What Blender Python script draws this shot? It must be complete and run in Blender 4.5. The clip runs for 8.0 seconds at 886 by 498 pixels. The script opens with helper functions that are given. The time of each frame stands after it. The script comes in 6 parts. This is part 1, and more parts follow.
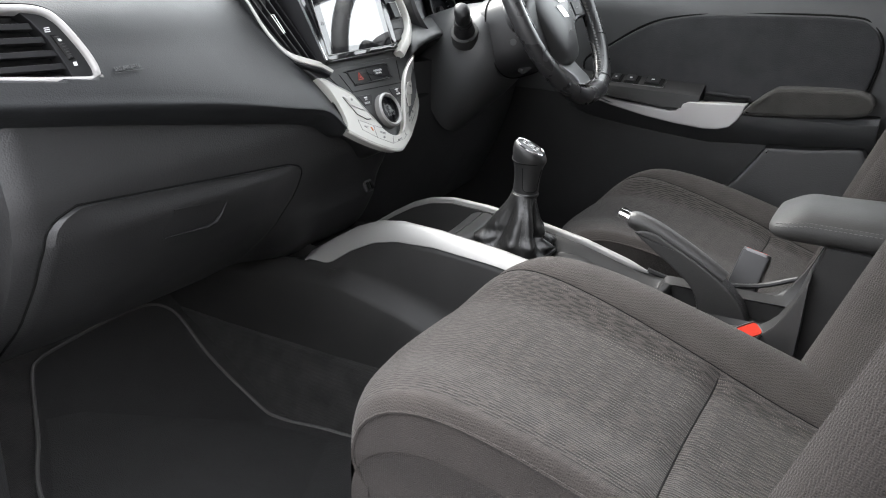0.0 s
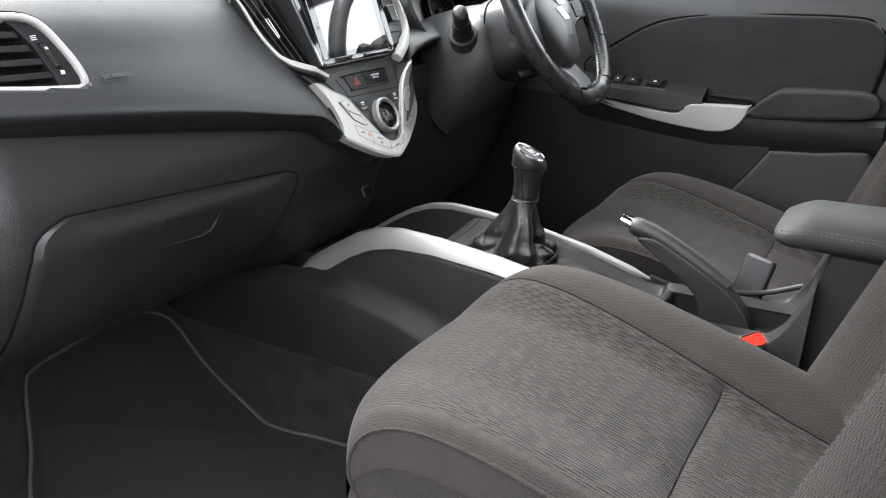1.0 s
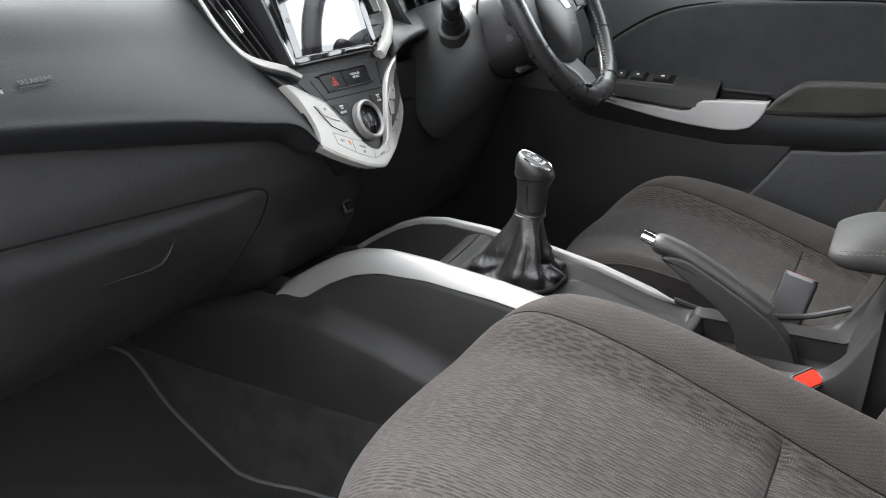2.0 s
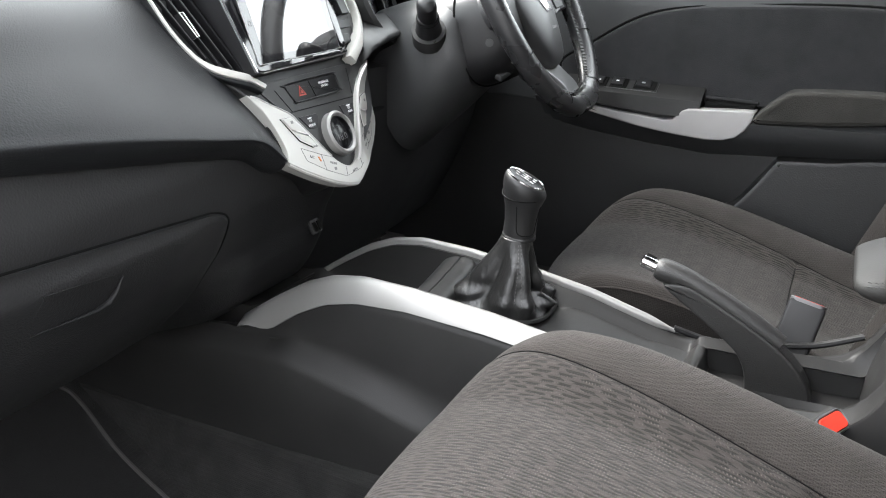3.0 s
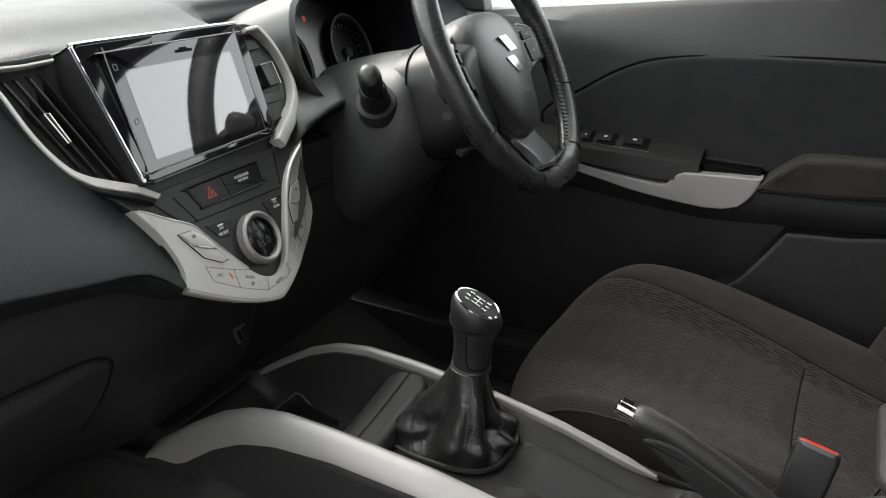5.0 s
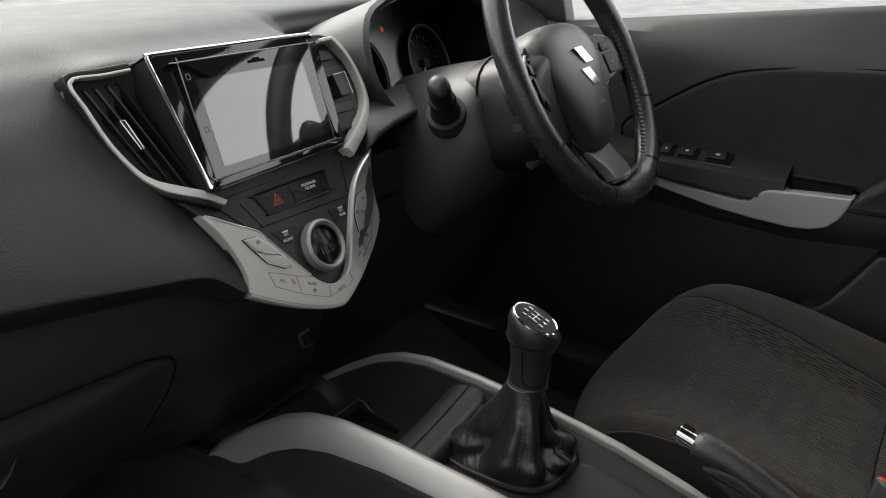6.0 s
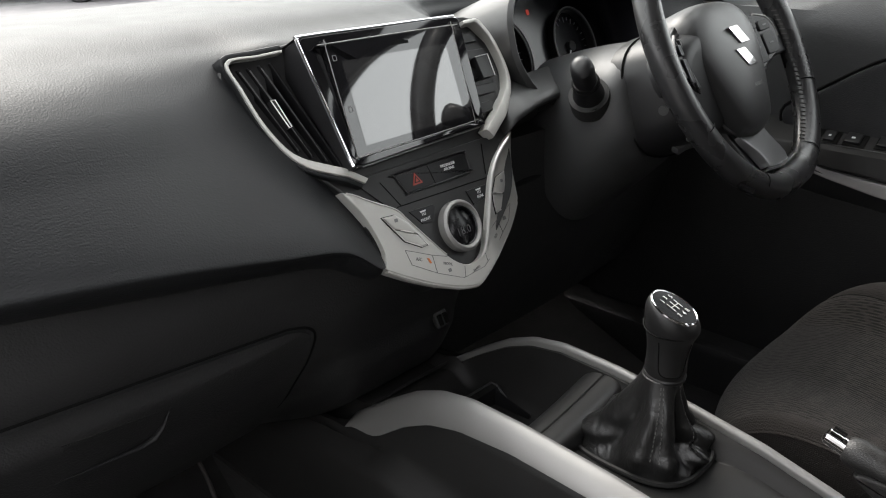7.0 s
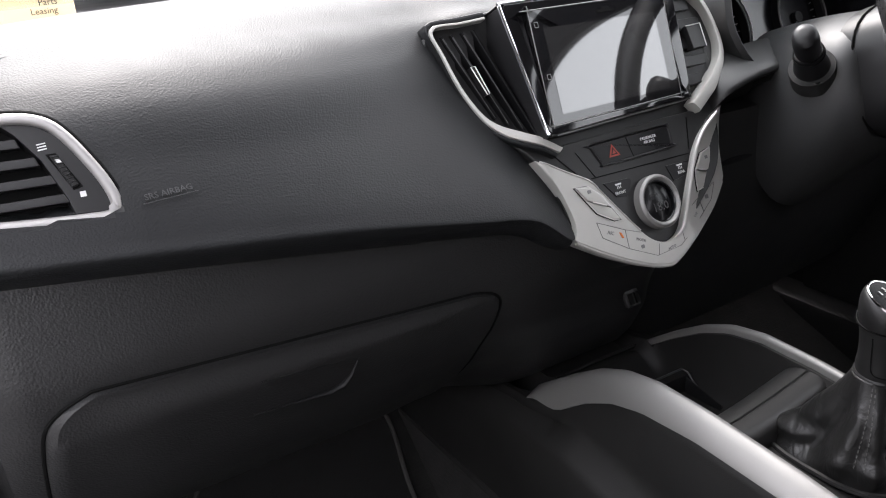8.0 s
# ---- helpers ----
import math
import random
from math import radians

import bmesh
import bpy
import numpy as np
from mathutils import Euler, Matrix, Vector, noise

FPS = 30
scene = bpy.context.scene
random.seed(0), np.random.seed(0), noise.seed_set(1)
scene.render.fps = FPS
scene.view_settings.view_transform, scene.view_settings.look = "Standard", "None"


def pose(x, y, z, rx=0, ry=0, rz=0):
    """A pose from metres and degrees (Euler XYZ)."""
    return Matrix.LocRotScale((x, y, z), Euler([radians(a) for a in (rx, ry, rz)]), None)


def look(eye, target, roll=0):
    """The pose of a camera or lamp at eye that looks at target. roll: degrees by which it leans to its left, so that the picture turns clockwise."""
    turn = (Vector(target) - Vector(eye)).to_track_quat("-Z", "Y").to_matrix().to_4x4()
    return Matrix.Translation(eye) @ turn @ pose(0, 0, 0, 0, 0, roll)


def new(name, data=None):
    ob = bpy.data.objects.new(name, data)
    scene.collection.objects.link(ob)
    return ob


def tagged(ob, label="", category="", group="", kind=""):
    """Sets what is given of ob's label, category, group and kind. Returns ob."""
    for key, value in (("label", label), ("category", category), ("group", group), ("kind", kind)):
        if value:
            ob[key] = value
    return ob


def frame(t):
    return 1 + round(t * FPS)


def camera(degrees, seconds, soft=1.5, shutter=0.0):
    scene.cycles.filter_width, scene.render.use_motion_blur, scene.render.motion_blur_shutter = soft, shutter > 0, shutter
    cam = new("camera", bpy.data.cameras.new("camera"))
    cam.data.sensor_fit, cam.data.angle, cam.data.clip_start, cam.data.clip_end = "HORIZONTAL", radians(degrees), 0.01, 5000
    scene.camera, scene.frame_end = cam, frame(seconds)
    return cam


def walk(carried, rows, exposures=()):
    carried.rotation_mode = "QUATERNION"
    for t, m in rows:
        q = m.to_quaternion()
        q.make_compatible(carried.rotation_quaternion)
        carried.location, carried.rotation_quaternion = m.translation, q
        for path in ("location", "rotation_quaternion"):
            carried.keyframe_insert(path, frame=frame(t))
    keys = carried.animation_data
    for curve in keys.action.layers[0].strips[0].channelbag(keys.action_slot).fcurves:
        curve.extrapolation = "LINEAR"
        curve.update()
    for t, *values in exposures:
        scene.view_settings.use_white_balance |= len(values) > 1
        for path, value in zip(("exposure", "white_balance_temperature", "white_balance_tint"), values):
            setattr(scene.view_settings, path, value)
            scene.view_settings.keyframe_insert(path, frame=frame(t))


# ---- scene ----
cam = camera(57.0, 8.0, soft=1.1)
PATH = [
    (0, (-1.134, -0.503, 0.803), (0.482, 0.43, 0.082), 2.3),
    (0.5, (-1.137, -0.502, 0.801), (0.475, 0.441, 0.086), 2.2),
    (1, (-1.11, -0.496, 0.808), (0.501, 0.442, 0.084), 2.0),
    (1.5, (-1.038, -0.45, 0.794), (0.572, 0.484, 0.062), 1.4),
    (3, (-0.901, -0.313, 0.778), (0.785, 0.477, 0.047), 2.2),
    (3.5, (-0.862, -0.277, 0.789), (0.828, 0.488, 0.043), 2.3),
    (4, (-0.783, -0.262, 0.832), (0.897, 0.499, 0.06), 2.1),
    (4.5, (-0.712, -0.271, 0.853), (0.95, 0.504, 0.053), 2.0),
    (4.7, (-0.695, -0.275, 0.858), (0.968, 0.509, 0.07), 2.1),
    (5.8, (-0.653, -0.308, 0.868), (0.956, 0.616, 0.12), 2.0),
    (6, (-0.653, -0.309, 0.866), (0.902, 0.695, 0.107), 1.3),
    (6.5, (-0.648, -0.312, 0.861), (0.765, 0.869, 0.08), -0.1),
    (7, (-0.647, -0.317, 0.856), (0.681, 0.959, 0.076), -1.1),
    (7.5, (-0.641, -0.325, 0.843), (0.488, 1.14, 0.08), -3.4),
    (8, (-0.639, -0.327, 0.84), (0.298, 1.25, 0.044), -3.7),
]
EXPOSURES = [(0.0, 3.45, 6500, 12), (1.0, 3.52, 6500, 12), (3.0, 3.7, 6500, 11), (3.5, 3.87, 6500, 11), (4.0, 3.42, 6600, 11), (4.5, 3.05, 6700, 11), (5.8, 2.08, 6800, 11), (6.5, 2.08, 6850, 11), (7.0, 2.4, 6750, 12), (8.0, 2.7, 6550, 17)]
walk(cam, [(t, look(e, g, r)) for t, e, g, r in PATH], EXPOSURES)

# ---- world, sun ----
world = bpy.data.worlds.new("sky")
scene.world = world
world.use_nodes = True
wn, wl = world.node_tree.nodes, world.node_tree.links
bg = wn["Background"]
sky = wn.new("ShaderNodeTexSky")
sky.sky_type, sky.sun_disc = "NISHITA", False
sky.sun_elevation, sky.sun_rotation = radians(48), radians(14)
sky.air_density, sky.dust_density, sky.ozone_density = 1.0, 4.0, 0.5
pale = wn.new("ShaderNodeHueSaturation")
pale.inputs["Saturation"].default_value = 0.22
wl.new(sky.outputs["Color"], pale.inputs["Color"])
cloud = wn.new("ShaderNodeMix")             # an even layer of bright cloud over the sky
cloud.data_type = "RGBA"
cloud.inputs[0].default_value = 0.65
cloud.inputs[7].default_value = (5.9, 6.1, 6.35, 1)
wl.new(pale.outputs["Color"], cloud.inputs[6])
wl.new(cloud.outputs[2], bg.inputs["Color"])
bg.inputs["Strength"].default_value = 0.15
sun = new("sun", bpy.data.lights.new("sun", "SUN"))
sun.data.energy, sun.data.angle, sun.data.color = 0.75, radians(30), (1.0, 0.97, 0.93)
sun.matrix_world = look((0.6, 2.2, 2.6), (0, 0, 0))
scene.view_settings.exposure = 0.0


# ---- materials ----
def material(name, colour, rough=0.5, metal=0.0, spec=0.5):
    m = bpy.data.materials.new(name)
    m.use_nodes = True
    b = m.node_tree.nodes["Principled BSDF"]
    b.inputs["Base Color"].default_value = (*colour, 1)
    b.inputs["Roughness"].default_value = rough
    b.inputs["Metallic"].default_value = metal
    b.inputs["Specular IOR Level"].default_value = spec
    return m


def node(m, kind, **values):
    n = m.node_tree.nodes.new(kind)
    for key, value in values.items():
        n.inputs[key].default_value = value
    return n


def tie(m, a, out, b, into):
    m.node_tree.links.new(a.outputs[out], b.inputs[into])


def shader(m):
    return m.node_tree.nodes["Principled BSDF"]


def coords(m, stretch=(1, 1, 1), turn=(0, 0, 0), before=None):
    c = m.node_tree.nodes.new("ShaderNodeTexCoord")
    p = node(m, "ShaderNodeMapping", Scale=stretch, Rotation=turn)
    if before:
        b = node(m, "ShaderNodeMapping", Rotation=before)
        tie(m, c, "Object", b, "Vector")
        tie(m, b, "Vector", p, "Vector")
    else:
        tie(m, c, "Object", p, "Vector")
    return p


def bump(m, height, out, strength, distance):
    b = node(m, "ShaderNodeBump", Strength=strength, Distance=distance)
    tie(m, height, out, b, "Height")
    old = shader(m).inputs["Normal"].links
    if old:
        m.node_tree.links.new(old[0].from_socket, b.inputs["Normal"])
    tie(m, b, "Normal", shader(m), "Normal")


def vary(m, dark, light, scale, detail=4.0, p=None):
    """Base colour between two tones by a cloudy noise."""
    p = p or coords(m)
    n = node(m, "ShaderNodeTexNoise", Scale=scale, Detail=detail)
    tie(m, p, "Vector", n, "Vector")
    r = m.node_tree.nodes.new("ShaderNodeValToRGB")
    r.color_ramp.elements[0].position, r.color_ramp.elements[1].position = 0.3, 0.7
    r.color_ramp.elements[0].color, r.color_ramp.elements[1].color = (*dark, 1), (*light, 1)
    tie(m, n, "Fac", r, "Fac")
    tie(m, r, "Color", shader(m), "Base Color")
    return r


def rough_noise(m, low, high, scale):
    p = coords(m)
    n = node(m, "ShaderNodeTexNoise", Scale=scale, Detail=3.0)
    tie(m, p, "Vector", n, "Vector")
    r = node(m, "ShaderNodeMapRange")
    r.inputs["To Min"].default_value, r.inputs["To Max"].default_value = low, high
    tie(m, n, "Fac", r, "Value")
    tie(m, r, "Result", shader(m), "Roughness")


def grained(name, dark, light, rough, size=700.0, strength=0.35, depth=0.0006):
    """Moulded soft plastic with a leather grain."""
    m = material(name, dark, rough)
    vary(m, dark, light, 9.0)
    rough_noise(m, rough - 0.05, rough + 0.07, 22.0)
    p = coords(m)
    v = node(m, "ShaderNodeTexVoronoi", Scale=size)
    v.feature = "SMOOTH_F1"
    w = node(m, "ShaderNodeTexNoise", Scale=size * 0.6, Detail=2.0)
    tie(m, p, "Vector", v, "Vector")
    tie(m, p, "Vector", w, "Vector")
    bump(m, v, "Distance", strength, depth)
    bump(m, w, "Fac", strength * 0.6, depth)
    return m


def fabric(name, dark, light, stripe, mesh=False):
    """Woven seat cloth; stripe: broken ribs running fore and aft."""
    m = material(name, dark, 0.92, spec=0.2)
    shader(m).inputs["Sheen Weight"].default_value = 0.05
    shader(m).inputs["Sheen Roughness"].default_value = 0.6
    if stripe:
        # broken dark ribs and rows of pale stitches, both running fore and aft
        where = m.node_tree.nodes.new("ShaderNodeTexCoord")
        axes = node(m, "ShaderNodeSeparateXYZ")
        tie(m, where, "Object", axes, 0)
        run = m.node_tree.nodes.new("ShaderNodeMath")
        run.operation = "SUBTRACT"
        tie(m, axes, "Y", run, 0)
        tie(m, axes, "Z", run, 1)
        wob = node(m, "ShaderNodeTexNoise", Scale=45.0, Detail=1.0)
        tie(m, where, "Object", wob, "Vector")
        sway = m.node_tree.nodes.new("ShaderNodeMath")
        sway.operation, sway.inputs[1].default_value = "MULTIPLY_ADD", 0.0012
        tie(m, wob, "Fac", sway, 0)
        tie(m, axes, "X", sway, 2)
        plane = m.node_tree.nodes.new("ShaderNodeCombineXYZ")
        tie(m, run, 0, plane, "X")
        tie(m, sway, 0, plane, "Y")
        mid = tuple(a * 0.35 + b * 0.65 for a, b in zip(dark, light))
        slip = node(m, "ShaderNodeTexNoise", Scale=1.0, Detail=1.0)
        fit_ = node(m, "ShaderNodeMapping", Scale=(22.0, 210.0, 1.0))
        tie(m, plane, "Vector", fit_, "Vector")
        tie(m, fit_, "Vector", slip, "Vector")
        moved = m.node_tree.nodes.new("ShaderNodeMath")
        moved.operation, moved.inputs[1].default_value = "MULTIPLY_ADD", 0.008
        tie(m, slip, "Fac", moved, 0)
        part_ = m.node_tree.nodes.new("ShaderNodeMath")
        part_.operation, part_.inputs[1].default_value = "MULTIPLY", 0.22
        tie(m, run, 0, part_, 0)
        tie(m, part_, 0, moved, 2)
        cells = m.node_tree.nodes.new("ShaderNodeCombineXYZ")
        tie(m, moved, 0, cells, "X")
        tie(m, sway, 0, cells, "Y")
        dash_ = node(m, "ShaderNodeTexBrick", Scale=1.0)
        dash_.offset, dash_.offset_frequency, dash_.squash = 0.38, 2, 1.0
        for key, value in (("Mortar Size", 0.00125), ("Mortar Smooth", 0.55), ("Brick Width", 0.0055), ("Row Height", 0.0046)):
            dash_.inputs[key].default_value = value
        tie(m, cells, "Vector", dash_, "Vector")
        rib = m.node_tree.nodes.new("ShaderNodeValToRGB")
        rib.color_ramp.elements[0].position, rib.color_ramp.elements[1].position = 0.05, 0.75
        rib.color_ramp.elements[0].color = (*tuple(v * 0.50 for v in dark), 1)
        rib.color_ramp.elements[1].color = (*mid, 1)
        tie(m, dash_, "Fac", rib, "Fac")
        dots = []
        for way, scale in (("X", 118.0), ("Y", 68.0)):
            w = node(m, "ShaderNodeTexWave", Scale=scale, Distortion=0.0)
            w.bands_direction = way
            tie(m, plane, "Vector", w, "Vector")
            dots.append(w)
        both = m.node_tree.nodes.new("ShaderNodeMath")
        both.operation = "MULTIPLY"
        tie(m, dots[0], "Fac", both, 0)
        tie(m, dots[1], "Fac", both, 1)
        patch = node(m, "ShaderNodeTexNoise", Scale=60.0, Detail=2.0)
        tie(m, where, "Object", patch, "Vector")
        some = m.node_tree.nodes.new("ShaderNodeMath")
        some.operation = "MULTIPLY"
        tie(m, both, 0, some, 0)
        tie(m, patch, "Fac", some, 1)
        level = node(m, "ShaderNodeMapRange")
        level.inputs["From Min"].default_value, level.inputs["From Max"].default_value = 0.40, 0.62
        tie(m, some, 0, level, "Value")
        mul = node(m, "ShaderNodeMix")
        mul.data_type = "RGBA"
        mul.inputs[7].default_value = (*tuple(v * 2.1 for v in light), 1)
        tie(m, level, "Result", mul, 0)
        tie(m, rib, "Color", mul, 6)
        m.node_tree.links.new(mul.outputs[2], shader(m).inputs["Base Color"])
        bump(m, dash_, "Fac", 0.25, 0.0012)
        bump(m, dots[1], "Fac", 0.22, 0.0008)
        bump(m, some, 0, 0.4, 0.0008)
    else:
        vary(m, dark, light, 26.0)
        if mesh:
            hole = node(m, "ShaderNodeTexVoronoi", Scale=430.0, Randomness=0.12)
            tie(m, coords(m), "Vector", hole, "Vector")
            dim = node(m, "ShaderNodeMapRange")
            dim.inputs["From Min"].default_value, dim.inputs["From Max"].default_value = 0.1, 0.55
            dim.inputs["To Min"].default_value, dim.inputs["To Max"].default_value = 0.55, 1.35
            tie(m, hole, "Distance", dim, "Value")
            mul = node(m, "ShaderNodeMix")
            mul.data_type, mul.blend_type = "RGBA", "MULTIPLY"
            mul.inputs[0].default_value = 1.0
            old = shader(m).inputs["Base Color"].links[0].from_socket
            m.node_tree.links.new(old, mul.inputs[6])
            tie(m, dim, "Result", mul, 7)
            m.node_tree.links.new(mul.outputs[2], shader(m).inputs["Base Color"])
            bump(m, hole, "Distance", 0.5, 0.0012)
    p = coords(m)
    v = node(m, "ShaderNodeTexVoronoi", Scale=620.0)
    tie(m, p, "Vector", v, "Vector")
    bump(m, v, "Distance", 0.6, 0.0008)
    return m


DASH = grained("dash_soft_plastic", (0.0105, 0.0111, 0.0120), (0.0140, 0.0148, 0.0160), 0.50, 640.0, 0.48, 0.0006)
shader(DASH).inputs["Specular IOR Level"].default_value = 0.24
LOWER = grained("dash_lower_plastic", (0.012, 0.012, 0.0124), (0.016, 0.016, 0.0165), 0.46, 560.0, 0.5, 0.0007)
CONSOLE = grained("console_plastic", (0.014, 0.0138, 0.0137), (0.019, 0.0187, 0.0184), 0.46, 900.0, 0.25, 0.0003)
shader(CONSOLE).inputs["Specular IOR Level"].default_value = 0.20
DOORP = grained("door_plastic", (0.036, 0.037, 0.038), (0.046, 0.047, 0.048), 0.46)
SMOOTH = material("smooth_black_plastic", (0.012, 0.012, 0.0128), 0.38, 0.0, 0.3)
rough_noise(SMOOTH, 0.33, 0.45, 30.0)
PADSKIN = grained("airbag_skin", (0.030, 0.0303, 0.031), (0.036, 0.0363, 0.037), 0.42, 1200.0, 0.12, 0.0002)
STACKP = grained("stack_plastic", (0.012, 0.0122, 0.0125), (0.016, 0.0162, 0.0165), 0.42, 1100.0, 0.12, 0.0002)
# near-black for gaps, seams and hollows; their shade is put into the colour
SHADE = material("recess_shade", (0.005, 0.005, 0.005), 0.7, 0.0, 0.08)
SILVER = material("satin_silver_paint", (0.235, 0.23, 0.225), 0.5, 0.5)
rough_noise(SILVER, 0.46, 0.54, 40.0)
PEARL = material("light_silver_paint", (0.36, 0.35, 0.345), 0.45, 0.4)
rough_noise(PEARL, 0.40, 0.50, 40.0)
BRIGHT = material("bright_silver_edge", (0.62, 0.61, 0.59), 0.30, 0.6)
CHAMP = material("champagne_silver_paint", (0.45, 0.445, 0.42), 0.36, 0.3)
rough_noise(CHAMP, 0.38, 0.48, 40.0)
SPOKE = material("dark_silver_paint", (0.085, 0.085, 0.087), 0.36, 0.5)
SLAT = material("vent_slat_black", (0.005, 0.005, 0.0055), 0.45, 0.0, 0.12)
CHROME = material("chrome", (0.85, 0.85, 0.86), 0.10, 1.0)
GLOSS = material("gloss_black", (0.006, 0.006, 0.007), 0.05, 0.0, 0.6)
CAPBLACK = material("cap_black", (0.006, 0.006, 0.007), 0.16, 0.0, 0.25)
KNOBCAP = material("knob_cap_black", (0.004, 0.004, 0.0045), 0.22, 0.0, 0.05)
LAMPRED = material("lit_red_lamp", (0.4, 0.03, 0.02), 0.4)
shader(LAMPRED).inputs["Emission Color"].default_value = (1.0, 0.08, 0.04, 1)
shader(LAMPRED).inputs["Emission Strength"].default_value = 0.04
STRIP = material("switch_strip_black", (0.008, 0.008, 0.0085), 0.28, 0.0, 0.2)
SCREEN = material("screen_glass", (0.010, 0.010, 0.011), 0.03, 0.0, 0.75)
DISPLAY = material("display_glass", (0.030, 0.030, 0.030), 0.04, 0.0, 0.5)
shader(DISPLAY).inputs["IOR"].default_value = 1.78
shader(DISPLAY).inputs["Coat Weight"].default_value = 1.0
shader(DISPLAY).inputs["Coat Roughness"].default_value = 0.03
WHITE = material("printed_white", (0.62, 0.62, 0.62), 0.6)
GREYINK = material("printed_grey", (0.16, 0.16, 0.16), 0.6)
DIMINK = material("unlit_display_grey", (0.055, 0.055, 0.055), 0.5)
REDINK = material("hazard_red", (0.35, 0.045, 0.03), 0.45)
ORANGE = material("orange_mark", (0.6, 0.16, 0.03), 0.5)
RED = material("buckle_red", (0.62, 0.050, 0.030), 0.25)
EMBOSS = material("embossed_grey", (0.045, 0.046, 0.048), 0.5)
GAITER = grained("gaiter_leather", (0.008, 0.008, 0.008), (0.011, 0.011, 0.011), 0.33, 1500.0, 0.12, 0.0002)
KNOB = grained("knob_leather", (0.0085, 0.0085, 0.0088), (0.0120, 0.0120, 0.0122), 0.42, 1300.0, 0.35, 0.0003)
COLLAR = grained("dusty_collar_plastic", (0.014, 0.014, 0.0138), (0.024, 0.0235, 0.023), 0.42, 260.0, 0.10, 0.0003)
crease = node(GAITER, "ShaderNodeTexNoise", Scale=70.0, Detail=3.0, Distortion=1.6)
tie(GAITER, coords(GAITER, (1.0, 1.0, 0.45)), "Vector", crease, "Vector")
bump(GAITER, crease, "Fac", 0.35, 0.004)
GRIP = grained("grip_leather", (0.015, 0.0145, 0.014), (0.021, 0.0205, 0.020), 0.42, 1000.0, 0.65, 0.0006)
WHEEL = grained("wheel_leather", (0.020, 0.020, 0.021), (0.026, 0.026, 0.0265), 0.27, 1000.0, 0.18, 0.0003)
ARMREST = grained("armrest_vinyl", (0.018, 0.0178, 0.017), (0.023, 0.0225, 0.0215), 0.60, 620.0, 0.35, 0.0004)
shader(ARMREST).inputs["Specular IOR Level"].default_value = 0.35
COLUMN = grained("column_plastic", (0.040, 0.0407, 0.0416), (0.048, 0.0487, 0.0496), 0.46, 900.0, 0.2, 0.0003)
KNEE = grained("knee_plastic", (0.024, 0.0245, 0.025), (0.030, 0.0305, 0.031), 0.5)
STITCH = material("stitching", (0.065, 0.064, 0.062), 0.8)
INSERT = fabric("seat_ribbed_cloth", (0.0130, 0.0111, 0.0101), (0.0280, 0.0240, 0.0218), True)
BOLSTER = fabric("seat_mesh_cloth", (0.0150, 0.0128, 0.0117), (0.0190, 0.0163, 0.0148), False, True)
CLOTH = fabric("door_cloth", (0.024, 0.024, 0.0255), (0.031, 0.031, 0.033), False)
ELBOW = fabric("elbow_cloth", (0.022, 0.021, 0.019), (0.030, 0.0285, 0.026), False)
CARPET = fabric("carpet", (0.0055, 0.0055, 0.0055), (0.014, 0.0135, 0.0132), False, True)
MAT = fabric("mat_pile", (0.0045, 0.0044, 0.0046), (0.0068, 0.0066, 0.0069), False)
PIPING = material("mat_edge", (0.040, 0.039, 0.038), 0.8)
STEEL = material("bare_steel", (0.45, 0.44, 0.42), 0.4, 1.0)
HEADLINER = fabric("headliner", (0.30, 0.29, 0.27), (0.36, 0.35, 0.33), False)
CONCRETE = material("worn_asphalt", (0.14, 0.14, 0.14), 0.9)
vary(CONCRETE, (0.11, 0.11, 0.112), (0.17, 0.168, 0.166), 3.0, 8.0)
PLASTER = material("grey_render", (0.30, 0.30, 0.29), 0.9)
vary(PLASTER, (0.27, 0.27, 0.26), (0.33, 0.33, 0.32), 2.0, 6.0)
PAINTW = material("white_car_paint", (0.75, 0.75, 0.74), 0.25)
shader(PAINTW).inputs["Coat Weight"].default_value = 1.0
PAINTB = material("dark_grey_car_paint", (0.045, 0.052, 0.058), 0.28)
RUBBER = material("rubber", (0.015, 0.015, 0.015), 0.8)
CARGLASS = material("car_window", (0.02, 0.025, 0.028), 0.05)
TAN = material("tan_board", (0.62, 0.48, 0.28), 0.7)
INK = material("dark_ink", (0.02, 0.018, 0.015), 0.7)
TINT = material("cluster_face", (0.008, 0.008, 0.010), 0.25)


def clear_glass(name, tint=(1, 1, 1)):
    m = bpy.data.materials.new(name)
    m.use_nodes = True
    n = m.node_tree.nodes
    n.remove(n["Principled BSDF"])
    mix, thru, gloss = n.new("ShaderNodeMixShader"), n.new("ShaderNodeBsdfTransparent"), n.new("ShaderNodeBsdfGlossy")
    thru.inputs["Color"].default_value = (*tint, 1)
    gloss.inputs["Roughness"].default_value = 0.02
    edge = n.new("ShaderNodeLayerWeight")
    steep = n.new("ShaderNodeMath")
    steep.operation, steep.inputs[1].default_value = "POWER", 5.0
    level = n.new("ShaderNodeMapRange")
    level.inputs["To Min"].default_value, level.inputs["To Max"].default_value = 0.04, 0.9
    tie(m, edge, "Facing", steep, 0)
    tie(m, steep, "Value", level, "Value")
    tie(m, level, "Result", mix, "Fac")
    m.node_tree.links.new(thru.outputs[0], mix.inputs[1])
    m.node_tree.links.new(gloss.outputs[0], mix.inputs[2])
    m.node_tree.links.new(mix.outputs[0], n["Material Output"].inputs["Surface"])
    return m


GLASS = clear_glass("window_glass", (0.93, 0.95, 0.94))

# ---- mesh helpers ----
XC = -0.033                      # the car's centre line


